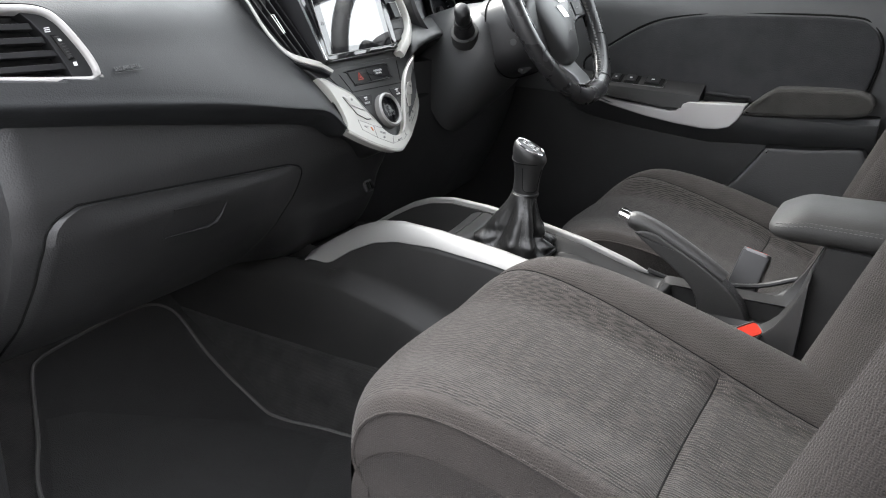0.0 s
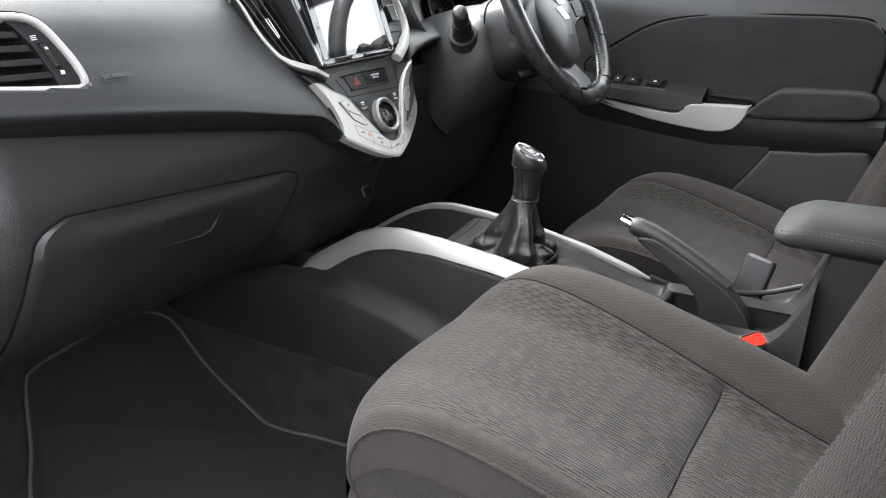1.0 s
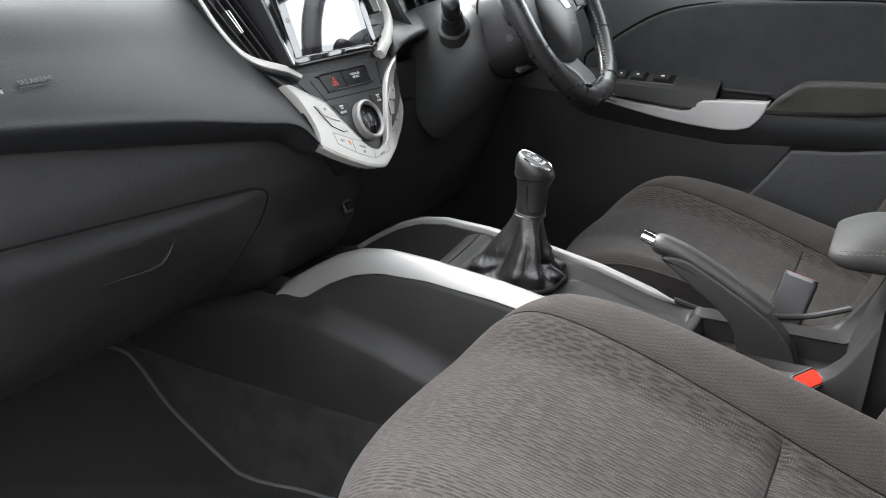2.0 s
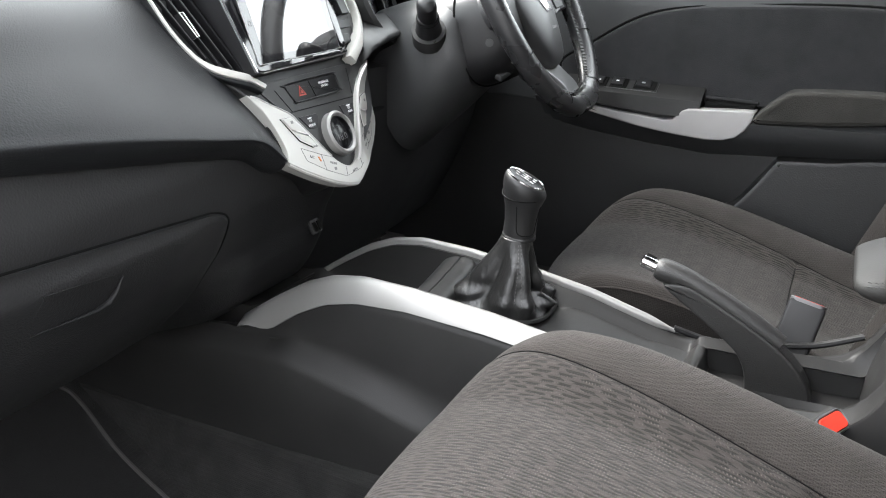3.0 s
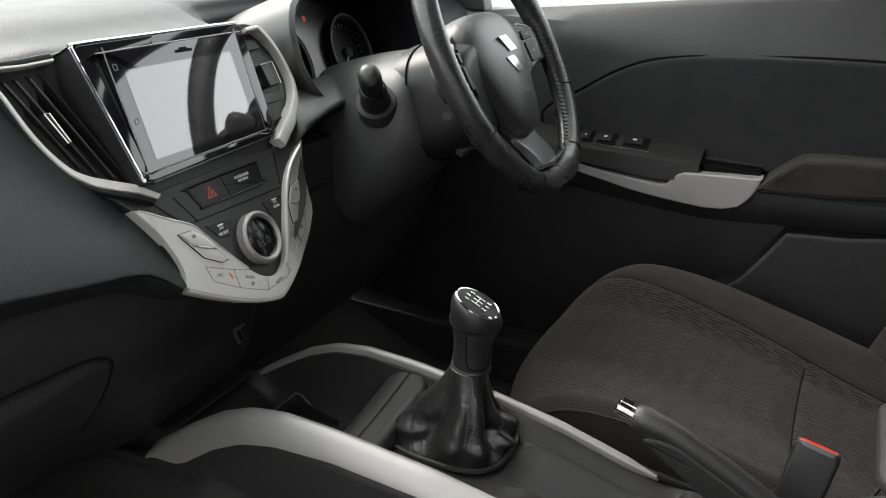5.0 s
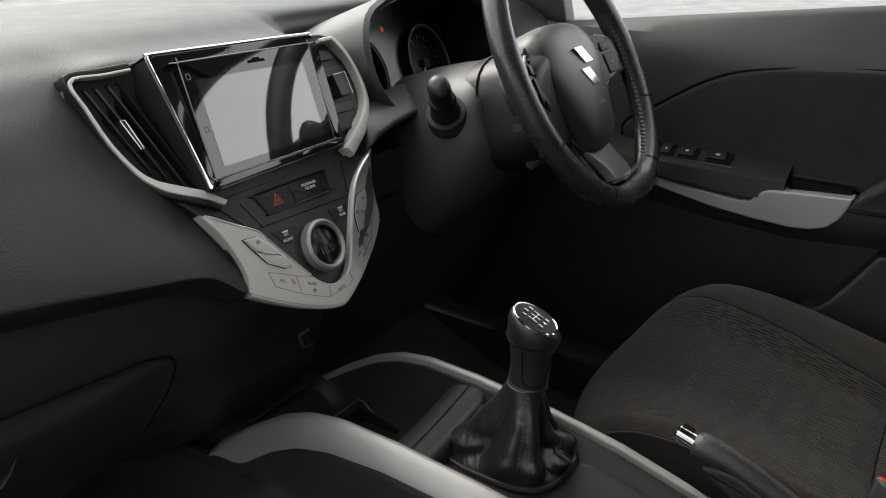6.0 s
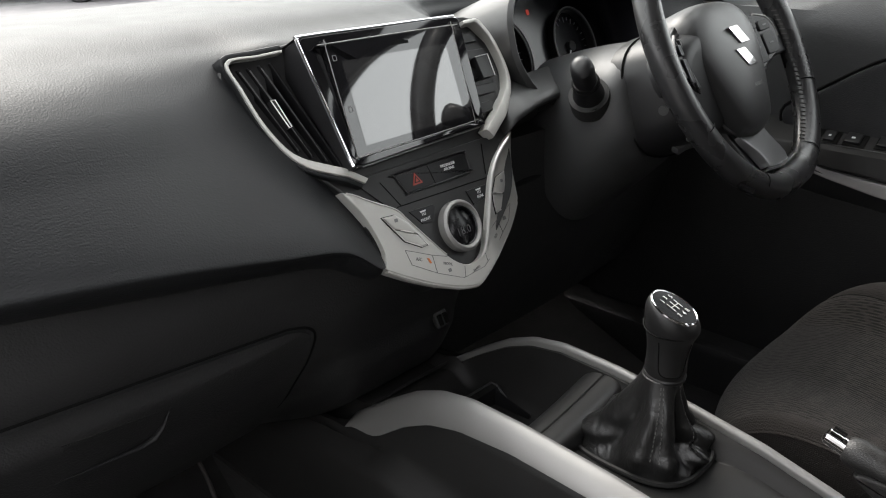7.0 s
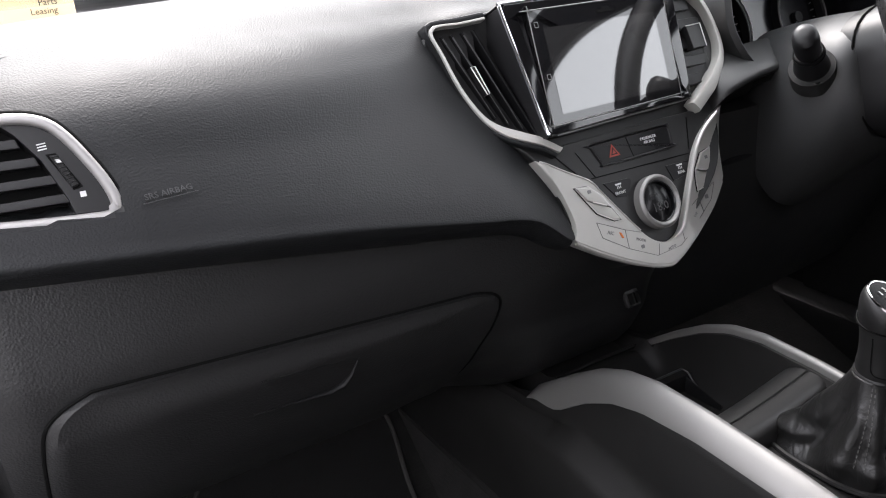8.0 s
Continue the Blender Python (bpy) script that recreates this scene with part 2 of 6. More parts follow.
def thing(name, label, category, at=(0, 0, 0), group="", kind=""):
    ob = new(name)
    ob.location = at
    ob.empty_display_size = 0.05
    return tagged(ob, label, category, group, kind)


def part(name, bm, mat, parent=None, label="", sharp=35.0):
    me = bpy.data.meshes.new(name)
    bmesh.ops.recalc_face_normals(bm, faces=bm.faces)
    bm.to_mesh(me)
    bm.free()
    me.polygons.foreach_set("use_smooth", [True] * len(me.polygons))
    me.set_sharp_from_angle(angle=radians(sharp))
    me.materials.append(mat)
    ob = new(name, me)
    if len(me.polygons) < 1500:              # large flat faces stay flat beside their rounded edges
        w = ob.modifiers.new("normals", "WEIGHTED_NORMAL")
        w.keep_sharp, w.weight = True, 60
    if parent is not None:
        ob.parent = parent
        top = parent
        shift = Vector((0, 0, 0))
        while top is not None:
            shift += top.location
            top = top.parent
        ob.location = -shift
    if label:
        tagged(ob, label)
    return ob


def crom(points, k=6, closed=False):
    """A smooth curve through the points, k steps to each stretch."""
    P = [Vector(p) for p in points]
    n = len(P)
    out = []
    for i in range(n if closed else n - 1):
        if closed:
            a, b, c, d = P[i - 1], P[i], P[(i + 1) % n], P[(i + 2) % n]
        else:
            a, b, c, d = P[max(i - 1, 0)], P[i], P[i + 1], P[min(i + 2, n - 1)]
        for j in range(k):
            t = j / k
            out.append(0.5 * (2 * b + (c - a) * t + (2 * a - 5 * b + 4 * c - d) * t * t + (3 * b - a - 3 * c + d) * t ** 3))
    if not closed:
        out.append(P[-1])
    return out


def loft(rings, closed=True, caps=True, bm=None):
    bm = bm or bmesh.new()
    rows = [[bm.verts.new(p) for p in r] for r in rings]
    n = len(rows[0])
    for a, b in zip(rows, rows[1:]):
        for i in range(n if closed else n - 1):
            j = (i + 1) % n
            bm.faces.new((a[i], a[j], b[j], b[i]))
    if closed and caps:
        bm.faces.new(rows[0])
        bm.faces.new(rows[-1])
    return bm


def sheet(fn, nu, nv, thick=None, bm=None):
    """A surface fn(u, v), u and v from 0 to 1; thick: a second skin, moved by that vector, closes it to a slab."""
    top = [[Vector(fn(i / nu, j / nv)) for j in range(nv + 1)] for i in range(nu + 1)]
    bm = bm or bmesh.new()
    V = [[bm.verts.new(p) for p in r] for r in top]
    for i in range(nu):
        for j in range(nv):
            bm.faces.new((V[i][j], V[i + 1][j], V[i + 1][j + 1], V[i][j + 1]))
    if thick is not None:
        th = Vector(thick)
        W = [[bm.verts.new(p + th) for p in r] for r in top]
        for i in range(nu):
            for j in range(nv):
                bm.faces.new((W[i][j + 1], W[i + 1][j + 1], W[i + 1][j], W[i][j]))
        for i in range(nu):
            bm.faces.new((V[i + 1][0], V[i][0], W[i][0], W[i + 1][0]))
            bm.faces.new((V[i][nv], V[i + 1][nv], W[i + 1][nv], W[i][nv]))
        for j in range(nv):
            bm.faces.new((V[0][j], V[0][j + 1], W[0][j + 1], W[0][j]))
            bm.faces.new((V[nu][j + 1], V[nu][j], W[nu][j], W[nu][j + 1]))
    return bm


def offset(poly, d):
    """The outline drawn in by d (out if negative); it runs anticlockwise."""
    n, out = len(poly), []
    for i in range(n):
        a, b, c = Vector(poly[i - 1]), Vector(poly[i]), Vector(poly[(i + 1) % n])
        e, f = (b - a), (c - b)
        if e.length < 1e-9 or f.length < 1e-9:
            out.append(b.copy())
            continue
        e.normalize(), f.normalize()
        m = Vector((-e.y - f.y, e.x + f.x))
        if m.length < 1e-6:
            m = Vector((-e.y, e.x))
        m.normalize()
        cosv = max(0.5, m.dot(Vector((-e.y, e.x))))
        out.append(b + m * d / cosv)
    return out


def anticlockwise(poly):
    s = sum(poly[i - 1][0] * poly[i][1] - poly[i][0] * poly[i - 1][1] for i in range(len(poly)))
    return [Vector(p[:2]) for p in (poly if s > 0 else list(reversed(poly)))]


def prism(outline, place, back, front, round_=0.0, bm=None):
    """A plate with this outline (u, v), from depth back to depth front, its front edge rounded."""
    o = anticlockwise(outline)
    steps = [(o, back), (o, front - round_)]
    if round_ > 0:
        steps += [(offset(o, round_ * 0.3), front - round_ * 0.3), (offset(o, round_), front)]
    return loft([[place(p.x, p.y, d) for p in ol] for ol, d in steps], bm=bm)


def resample(line, n):
    P = [Vector(p[:2]) for p in line]
    at = [0.0]
    for a, b in zip(P, P[1:]):
        at.append(at[-1] + (b - a).length)
    out, j = [], 0
    for i in range(n + 1):
        want = at[-1] * i / n
        while j < len(P) - 2 and at[j + 1] < want:
            j += 1
        f = (want - at[j]) / max(1e-9, at[j + 1] - at[j])
        out.append(P[j].lerp(P[j + 1], min(1.0, f)))
    return out


def strip(outer, inner, place, back, front, round_=0.001, n=48):
    """A rounded strip between two lines on a face that run side by side."""
    rows = []
    for a, b in zip(resample(outer, n), resample(inner, n)):
        gap = (b - a).length
        e = (b - a) / gap if gap > 1e-6 else Vector((0, 0))
        r = min(round_, gap * 0.4)
        rows.append([place(*a, back), place(*a, front - r), place(*(a + e * r * 0.3), front - r * 0.3), place(*(a + e * r), front), place(*(b - e * r), front), place(*(b - e * r * 0.3), front - r * 0.3), place(*b, front - r), place(*b, back)])
    return loft(rows)


def spokes(poly, centre, n):
    """The outline's points at even angles round a centre, closed."""
    c, out = Vector(centre), []
    for i in range(n + 1):
        a = 2 * math.pi * i / n
        e = Vector((math.cos(a), math.sin(a)))
        far = 0.0
        for p, q in zip(poly, poly[1:] + poly[:1]):
            d = Vector(q) - Vector(p)
            det = e.x * -d.y + e.y * d.x
            if abs(det) < 1e-12:
                continue
            w = Vector(p) - c
            k = (w.x * -d.y + w.y * d.x) / det
            m = (e.x * w.y - e.y * w.x) / det
            if -1e-6 <= m <= 1 + 1e-6 and k > far:
                far = k
        out.append(c + e * far)
    return out


def rounded(u0, v0, u1, v1, r, k=4):
    out = []
    for cu, cv, a0 in ((u1 - r, v1 - r, 0), (u0 + r, v1 - r, 90), (u0 + r, v0 + r, 180), (u1 - r, v0 + r, 270)):
        for i in range(k + 1):
            a = radians(a0 + 90 * i / k)
            out.append(Vector((cu + r * math.cos(a), cv + r * math.sin(a))))
    return out


def frame_ring(outer, inner, place, back, front, round_=0.0015, bm=None):
    """A closed frame between two outlines with equally many points."""
    o, i_ = anticlockwise(outer), anticlockwise(inner)
    r = round_
    rings = [(o, back), (o, front - r), (offset(o, r), front), (offset(i_, -r), front), (i_, front - r), (i_, back)]
    b = loft([[place(p.x, p.y, d) for p in ol] for ol, d in rings], caps=False, bm=bm)
    b.verts.ensure_lookup_table()
    n = len(o)
    base = len(b.verts) - 6 * n
    for k in range(n):
        b.faces.new((b.verts[base + k], b.verts[base + 5 * n + k], b.verts[base + 5 * n + (k + 1) % n], b.verts[base + (k + 1) % n]))
    return b


def tube(path, radius, n=8, closed=False, bm=None, squash=1.0):
    """A round bar along a path; radius: one number or one for each point."""
    P = [Vector(p) for p in path]
    R = radius if isinstance(radius, (list, tuple)) else [radius] * len(P)
    rings, up = [], None
    for i, p in enumerate(P):
        a = P[i - 1] if (i or closed) else P[i]
        b = P[(i + 1) % len(P)] if (i + 1 < len(P) or closed) else P[i]
        d = (b - a).normalized()
        if up is None:
            up = d.orthogonal().normalized()
        up = (up - d * up.dot(d)).normalized()
        side = d.cross(up)
        rings.append([p + (up * math.cos(2 * math.pi * k / n) + side * math.sin(2 * math.pi * k / n) * squash) * R[i] for k in range(n)])
    if closed:
        rings.append(rings[0])
        b = loft(rings, caps=False, bm=bm)
        bmesh.ops.remove_doubles(b, verts=b.verts, dist=1e-6)
        return b
    return loft(rings, bm=bm)


def box(size, at=(0, 0, 0), turn=None, round_=0.003, seg=2, bm=None):
    b = bmesh.new()
    bmesh.ops.create_cube(b, size=1.0, matrix=Matrix.Diagonal((*size, 1)))
    if round_ > 0:
        bmesh.ops.bevel(b, geom=b.edges[:], offset=round_, segments=seg, affect="EDGES", profile=0.5)
    m = Matrix.Translation(at) @ (turn.to_4x4() if turn else Matrix.Identity(4))
    bmesh.ops.transform(b, matrix=m, verts=b.verts)
    if bm is None:
        return b
    me = bpy.data.meshes.new("t")
    b.to_mesh(me)
    bm.from_mesh(me)
    bpy.data.meshes.remove(me)
    b.free()
    return bm


def lettering(text, size, m, mat, parent, name="lettering", depth=0.0002, label="", align="CENTER"):
    cu = bpy.data.curves.new("t", "FONT")
    cu.body, cu.size, cu.extrude, cu.align_x, cu.align_y, cu.resolution_u = text, size, depth, align, "CENTER", 2
    ob = new("t", cu)
    me = bpy.data.meshes.new_from_object(ob.evaluated_get(bpy.context.evaluated_depsgraph_get()))
    bpy.data.objects.remove(ob)
    b = bmesh.new()
    b.from_mesh(me)
    bmesh.ops.transform(b, matrix=m, verts=b.verts)
    bpy.data.meshes.remove(me)
    return part(name, b, mat, parent, label)


def smooth(a, b, x):
    t = min(1.0, max(0.0, (x - a) / (b - a)))
    return t * t * (3 - 2 * t)


def along(table, x):
    """Straight-line reading of a small table of (x, value)."""
    if x <= table[0][0]:
        return table[0][1]
    for (a, va), (b, vb) in zip(table, table[1:]):
        if x <= b:
            t = (x - a) / (b - a)
            t = t * t * (3 - 2 * t) if len(table) < 4 else t
            return va + (vb - va) * t
    return table[-1][1]

# ---- car shell and outside ----
def floor_z(y):
    return along([(-2.0, 0.02), (0.34, 0.02), (0.64, 0.14), (0.80, 0.32), (0.92, 0.62)], y)


ground = part("ground", sheet(lambda u, v: (-300 + 600 * u, -300 + 600 * v, -0.28), 4, 4, (0, 0, -0.2)), CONCRETE)
tagged(ground, "worn grey asphalt forecourt outside the car", "ground", kind="structure")

floor = part("floor", sheet(lambda u, v: (-0.70 + 1.36 * u, -1.9 + 2.82 * v, floor_z(-1.9 + 2.82 * v)), 6, 60, (0, 0, -0.05)), CARPET)
tagged(floor, "black carpeted car floor rising to the toe board", "floor", kind="structure")


# unseen wall, added to block low sky light on the passenger side
def light_block_wall():
    w = part("wall_light_block", box((0.2, 9.0, 2.7), (-3.6, -4.2, 1.07), round_=0.02), PLASTER)
    tagged(w, "unseen plain grey wall added to hold back side light", "wall", kind="structure")


light_block_wall()


def car_shell():
    roof = part("ceiling", sheet(lambda u, v: (-0.60 + 1.14 * u, -1.9 + 2.05 * v, 1.17 - 0.35 * (u - 0.5) ** 2 * 0.4 - 0.05 * smooth(0.8, 1, v)), 8, 12, (0, 0, 0.04)), HEADLINER)
    tagged(roof, "pale grey cloth headliner under the roof", "ceiling", kind="structure")
    # bench back, out of view, made roof-high to shut out light from behind
    bulk = part("wall_rear", box((1.36, 0.10, 1.20), (-0.02, -1.92, 0.60), round_=0.03), BOLSTER)
    tagged(bulk, "unseen dark cloth rear bench back raised to shut out light", "wall", kind="structure")
    fire = part("wall_front", box((1.36, 0.05, 0.64), (-0.02, 0.98, 0.36), round_=0.01), CARPET)
    tagged(fire, "black carpeted bulkhead behind the dashboard", "wall", kind="structure")
    # rear doors, out of view, windowless and tall so no light enters there
    side = part("wall_west", box((0.05, 1.30, 1.10), (-0.70, -1.24, 0.55), round_=0.02), DOORP)
    tagged(side, "unseen black rear door panel behind the open front door, raised to block light", "wall", kind="structure")
    side = part("wall_east", box((0.05, 1.30, 1.10), (0.66, -1.24, 0.55), round_=0.02), DOORP)
    tagged(side, "unseen black rear door panel behind the driver's seat, raised to block light", "wall", kind="structure")
    kick = part("wall_kick", box((0.05, 0.62, 0.56), (-0.725, 0.62, 0.30), round_=0.02), LOWER)
    tagged(kick, "black plastic kick panel beside the footwell", "wall", kind="structure")
    kick = part("wall_kick_east", box((0.05, 0.90, 0.66), (0.70, 0.58, 0.30), round_=0.02), LOWER)
    tagged(kick, "black plastic kick panel in the driver's footwell", "wall", kind="structure")
    sill = part("trim_sill_east", box((0.10, 1.5, 0.14), (0.66, -0.10, 0.04), round_=0.02), LOWER)
    tagged(sill, "black plastic sill trim under the driver's door", "trim", kind="structure")
    sill = part("trim_sill", box((0.09, 1.6, 0.16), (-0.735, 0.10, 0.02), round_=0.02), LOWER)
    tagged(sill, "black plastic door sill trim", "trim", kind="structure")
    shut = part("wall_open_door", sheet(lambda u, v: (-0.78 - 0.62 * u, 0.62 - 0.34 * u, -0.05 + 0.80 * v), 6, 6, (0.05, 0.09, 0)), DOORP)
    tagged(shut, "black inner panel of the wide open front door", "door", kind="structure")
    for name, x, lean in (("pillar_west", -0.70, 0.13), ("pillar_east", 0.66, -0.13)):
        a = part(name, tube([(x, 0.86, 0.72), (x + lean * 0.4, 0.50, 0.95), (x + lean, 0.12, 1.15)], 0.035, 8), HEADLINER)
        tagged(a, "slanting windscreen pillar with grey trim", "pillar", kind="structure")
        b = part(name, tube([(x, -0.62, 0.05), (x, -0.60, 0.70), (x + lean * 0.9, -0.64, 1.16)], 0.045, 8), LOWER)
        tagged(b, "upright centre pillar with black trim", "pillar", kind="structure")
    ws = part("window_1", sheet(lambda u, v: (-0.68 + 1.32 * u + (0.5 - u) * 0.2 * v, 0.90 - 0.74 * v + 0.06 * (0.25 - (u - 0.5) ** 2) * 4 * 0.5, 0.735 + 0.42 * v), 10, 6, (0, 0.003, 0.004)), GLASS)
    ws.visible_shadow = False
    tagged(ws, "clear raked windscreen glass above the dashboard", "windscreen", kind="structure")


car_shell()

# ---- dashboard ----
VENT_LINE = [(0.0340, -0.0412, 0), (0.0405, -0.0385, 0), (0.0438, -0.0325, 0), (0.0430, -0.0200, 0), (0.0360, 0.000, 0), (0.0210, 0.0280, 0), (0.0060, 0.0410, 0), (-0.0200, 0.0460, 0), (-0.0750, 0.0460, 0), (-0.0880, 0.0300, 0), (-0.0900, -0.0100, 0), (-0.0800, -0.0280, 0), (-0.0300, -0.0360, 0), (0.0200, -0.0408, 0)]
VENT_EDGE = anticlockwise(crom(VENT_LINE, 4, True))
VENT_WELL = offset(VENT_EDGE, 0.0065)


def inside(poly, x, y):
    hit = False
    for i in range(len(poly)):
        a, b = poly[i - 1], poly[i]
        if (a.y > y) != (b.y > y) and x < (b.x - a.x) * (y - a.y) / (b.y - a.y) + a.x:
            hit = not hit
    return hit


# profile stations: x, then (y, z) from the lip's underside over the lip and the pad to the screen's foot
PAD = [
    (-0.685, [(0.30, 0.604), (0.292, 0.606), (0.262, 0.626), (0.268, 0.643), (0.30, 0.685), (0.335, 0.715), (0.40, 0.735), (0.55, 0.742), (0.86, 0.715)]),
    (-0.53, [(0.30, 0.584), (0.280, 0.586), (0.250, 0.608), (0.256, 0.624), (0.290, 0.668), (0.33, 0.712), (0.40, 0.737), (0.55, 0.747), (0.88, 0.722)]),
    (-0.39, [(0.30, 0.562), (0.274, 0.564), (0.244, 0.588), (0.250, 0.604), (0.298, 0.655), (0.345, 0.704), (0.415, 0.732), (0.55, 0.747), (0.88, 0.726)]),
    (-0.27, [(0.30, 0.542), (0.272, 0.544), (0.242, 0.565), (0.248, 0.581), (0.321, 0.648), (0.374, 0.700), (0.43, 0.727), (0.55, 0.745), (0.88, 0.728)]),
    (-0.20, [(0.30, 0.527), (0.271, 0.529), (0.241, 0.550), (0.248, 0.566), (0.342, 0.645), (0.398, 0.706), (0.44, 0.726), (0.55, 0.744), (0.88, 0.728)]),
    (-0.150, [(0.30, 0.500), (0.262, 0.503), (0.2450, 0.518), (0.2520, 0.534), (0.352, 0.640), (0.392, 0.716), (0.44, 0.730), (0.55, 0.744), (0.88, 0.728)]),
    (-0.10, [(0.34, 0.500), (0.31, 0.502), (0.298, 0.516), (0.310, 0.550), (0.350, 0.640), (0.385, 0.714), (0.44, 0.730), (0.55, 0.744), (0.88, 0.728)]),
    (0.08, [(0.34, 0.500), (0.30, 0.502), (0.288, 0.516), (0.305, 0.550), (0.350, 0.640), (0.385, 0.714), (0.44, 0.730), (0.55, 0.744), (0.88, 0.728)]),
    (0.14, [(0.36, 0.500), (0.33, 0.502), (0.318, 0.516), (0.345, 0.560), (0.43, 0.60), (0.45, 0.700), (0.47, 0.725), (0.55, 0.744), (0.88, 0.728)]),
    (0.20, [(0.36, 0.500), (0.33, 0.502), (0.318, 0.520), (0.345, 0.570), (0.45, 0.59), (0.48, 0.690), (0.49, 0.725), (0.55, 0.744), (0.88, 0.728)]),
    (0.46, [(0.36, 0.500), (0.33, 0.502), (0.318, 0.520), (0.345, 0.570), (0.45, 0.59), (0.48, 0.690), (0.49, 0.725), (0.55, 0.744), (0.88, 0.728)]),
    (0.52, [(0.33, 0.560), (0.30, 0.562), (0.288, 0.575), (0.30, 0.60), (0.325, 0.650), (0.36, 0.700), (0.43, 0.725), (0.55, 0.744), (0.88, 0.722)]),
    (0.645, [(0.31, 0.612), (0.286, 0.612), (0.276, 0.630), (0.292, 0.655), (0.31, 0.685), (0.345, 0.715), (0.40, 0.735), (0.55, 0.742), (0.86, 0.715)]),
]


def dash_rings(stations, k=14, fine=24):
    rows = []
    for x, prof in stations:
        curve = crom([(p[0], p[1], 0) for p in prof], k)
        rows.append([Vector((x, c.x, c.y)) for c in curve] + [Vector((x, prof[-1][0], 0.62)), Vector((x, prof[0][0] + 0.14, 0.60))])
    smooth_rows = []
    for j in range(len(rows[0])):
        smooth_rows.append(crom([r[j] for r in rows], fine))
    out = [[smooth_rows[j][i] for j in range(len(rows[0]))] for i in range(len(smooth_rows[0]))]
    for r in out:                            # a well for the side vent
        for p in r:
            if p.y < 0.36 and inside(VENT_WELL, p.x + 0.593, (p.z - 0.676) / 0.93):
                p.y += 0.035
    return out


dash = thing("dashboard", "black grained soft-touch dashboard across the cabin", "dashboard", (XC, 0.5, 0.6))
part("upper_pad", loft(dash_rings(PAD)), DASH, dash, "grained upper pad with a long rounded lip")


def lower_y(z):
    return along([(0.24, 0.47), (0.30, 0.385), (0.36, 0.325), (0.42, 0.287), (0.47, 0.266), (0.52, 0.262), (0.58, 0.275), (0.62, 0.285)], z)


def lip_z(x):
    return along([(-0.70, 0.622), (-0.53, 0.590), (-0.39, 0.564), (-0.27, 0.542), (-0.20, 0.529), (-0.15, 0.515), (-0.05, 0.490), (0.10, 0.490)], x)


def lower_panel(u, v):
    x = -0.69 + 0.79 * u
    z = 0.27 + (lip_z(x) + 0.004 - 0.27) * v
    y = lower_y(z) + 0.010
    y += 0.06 * smooth(-0.655, -0.70, x) ** 2 + 0.07 * smooth(0.02, 0.10, x) - 0.048 * smooth(-0.22, -0.12, x) * smooth(0.42, 0.28, z)
    return (x, y, z)


part("lower_panel", sheet(lower_panel, 48, 24, (0, 0.06, 0)), LOWER, dash, "plain lower dash panel below the lip")


# the glovebox lid stands a little proud of the lower panel
def on_lower(x, z, d):
    return Vector((x, lower_y(z) + 0.010 - d, z))


def glovebox():
    box_ = thing("glovebox", "black closed glovebox with a recessed finger pull", "glovebox", (-0.43, 0.30, 0.28))
    left = crom([(-0.652, 0.29, 0), (-0.651, 0.39, 0), (-0.645, 0.470, 0), (-0.632, 0.496, 0), (-0.602, 0.509, 0)], 5)
    right = crom([(-0.250, 0.4795, 0), (-0.224, 0.470, 0), (-0.213, 0.448, 0), (-0.221, 0.39, 0), (-0.232, 0.29, 0)], 5)
    n = len(left)

    def fn(u, v):
        i = v * (n - 1)
        a, b = left[int(round(i))], right[n - 1 - int(round(i))]
        x, z = a.x + (b.x - a.x) * u, a.y + (b.y - a.y) * u
        edge = min(u * 0.43, (1 - u) * 0.43, (1 - v) * 0.19)
        return on_lower(x, z, 0.007 - 0.0065 * (1 - smooth(0, 0.006, edge)) + 0.006 * smooth(0.02, 0.1, edge))
    part("lid", sheet(fn, 46, n - 1, (0, 0.02, 0)), LOWER, box_)
    # finger pull: a scooped pocket with a smooth lip that thickens at one corner
    # dark bar that paints the crisp shadow in the gap round the lid
    rim_ = [on_lower(p.x, p.y, 0.0012) for p in left + right]
    part("lid_gap", tube(rim_, 0.0016, 6), SHADE, box_)
    pull = anticlockwise(crom([(-0.482, 0.434, 0), (-0.474, 0.468, 0), (-0.468, 0.4715, 0), (-0.388, 0.4610, 0), (-0.383, 0.4570, 0), (-0.389, 0.4400, 0), (-0.404, 0.4290, 0)], 3, True))
    part("finger_pull", prism(pull, on_lower, 0.004, 0.0132, 0.0006), LOWER, box_, "shallow scooped finger pull")
    part("pull_lip", tube([on_lower(-0.482, 0.433, 0.0140), on_lower(-0.44, 0.4305, 0.0155), on_lower(-0.410, 0.4285, 0.0165), on_lower(-0.396, 0.432, 0.0165), on_lower(-0.388, 0.442, 0.0155), on_lower(-0.383, 0.457, 0.0140)], [0.0006, 0.0012, 0.0024, 0.0032, 0.0022, 0.0008], 8), SMOOTH, box_, "smooth lip, thicker at one corner")


glovebox()

# ---- seats ----
SEAM = 0.79                     # where the cross seam lies along the cushion


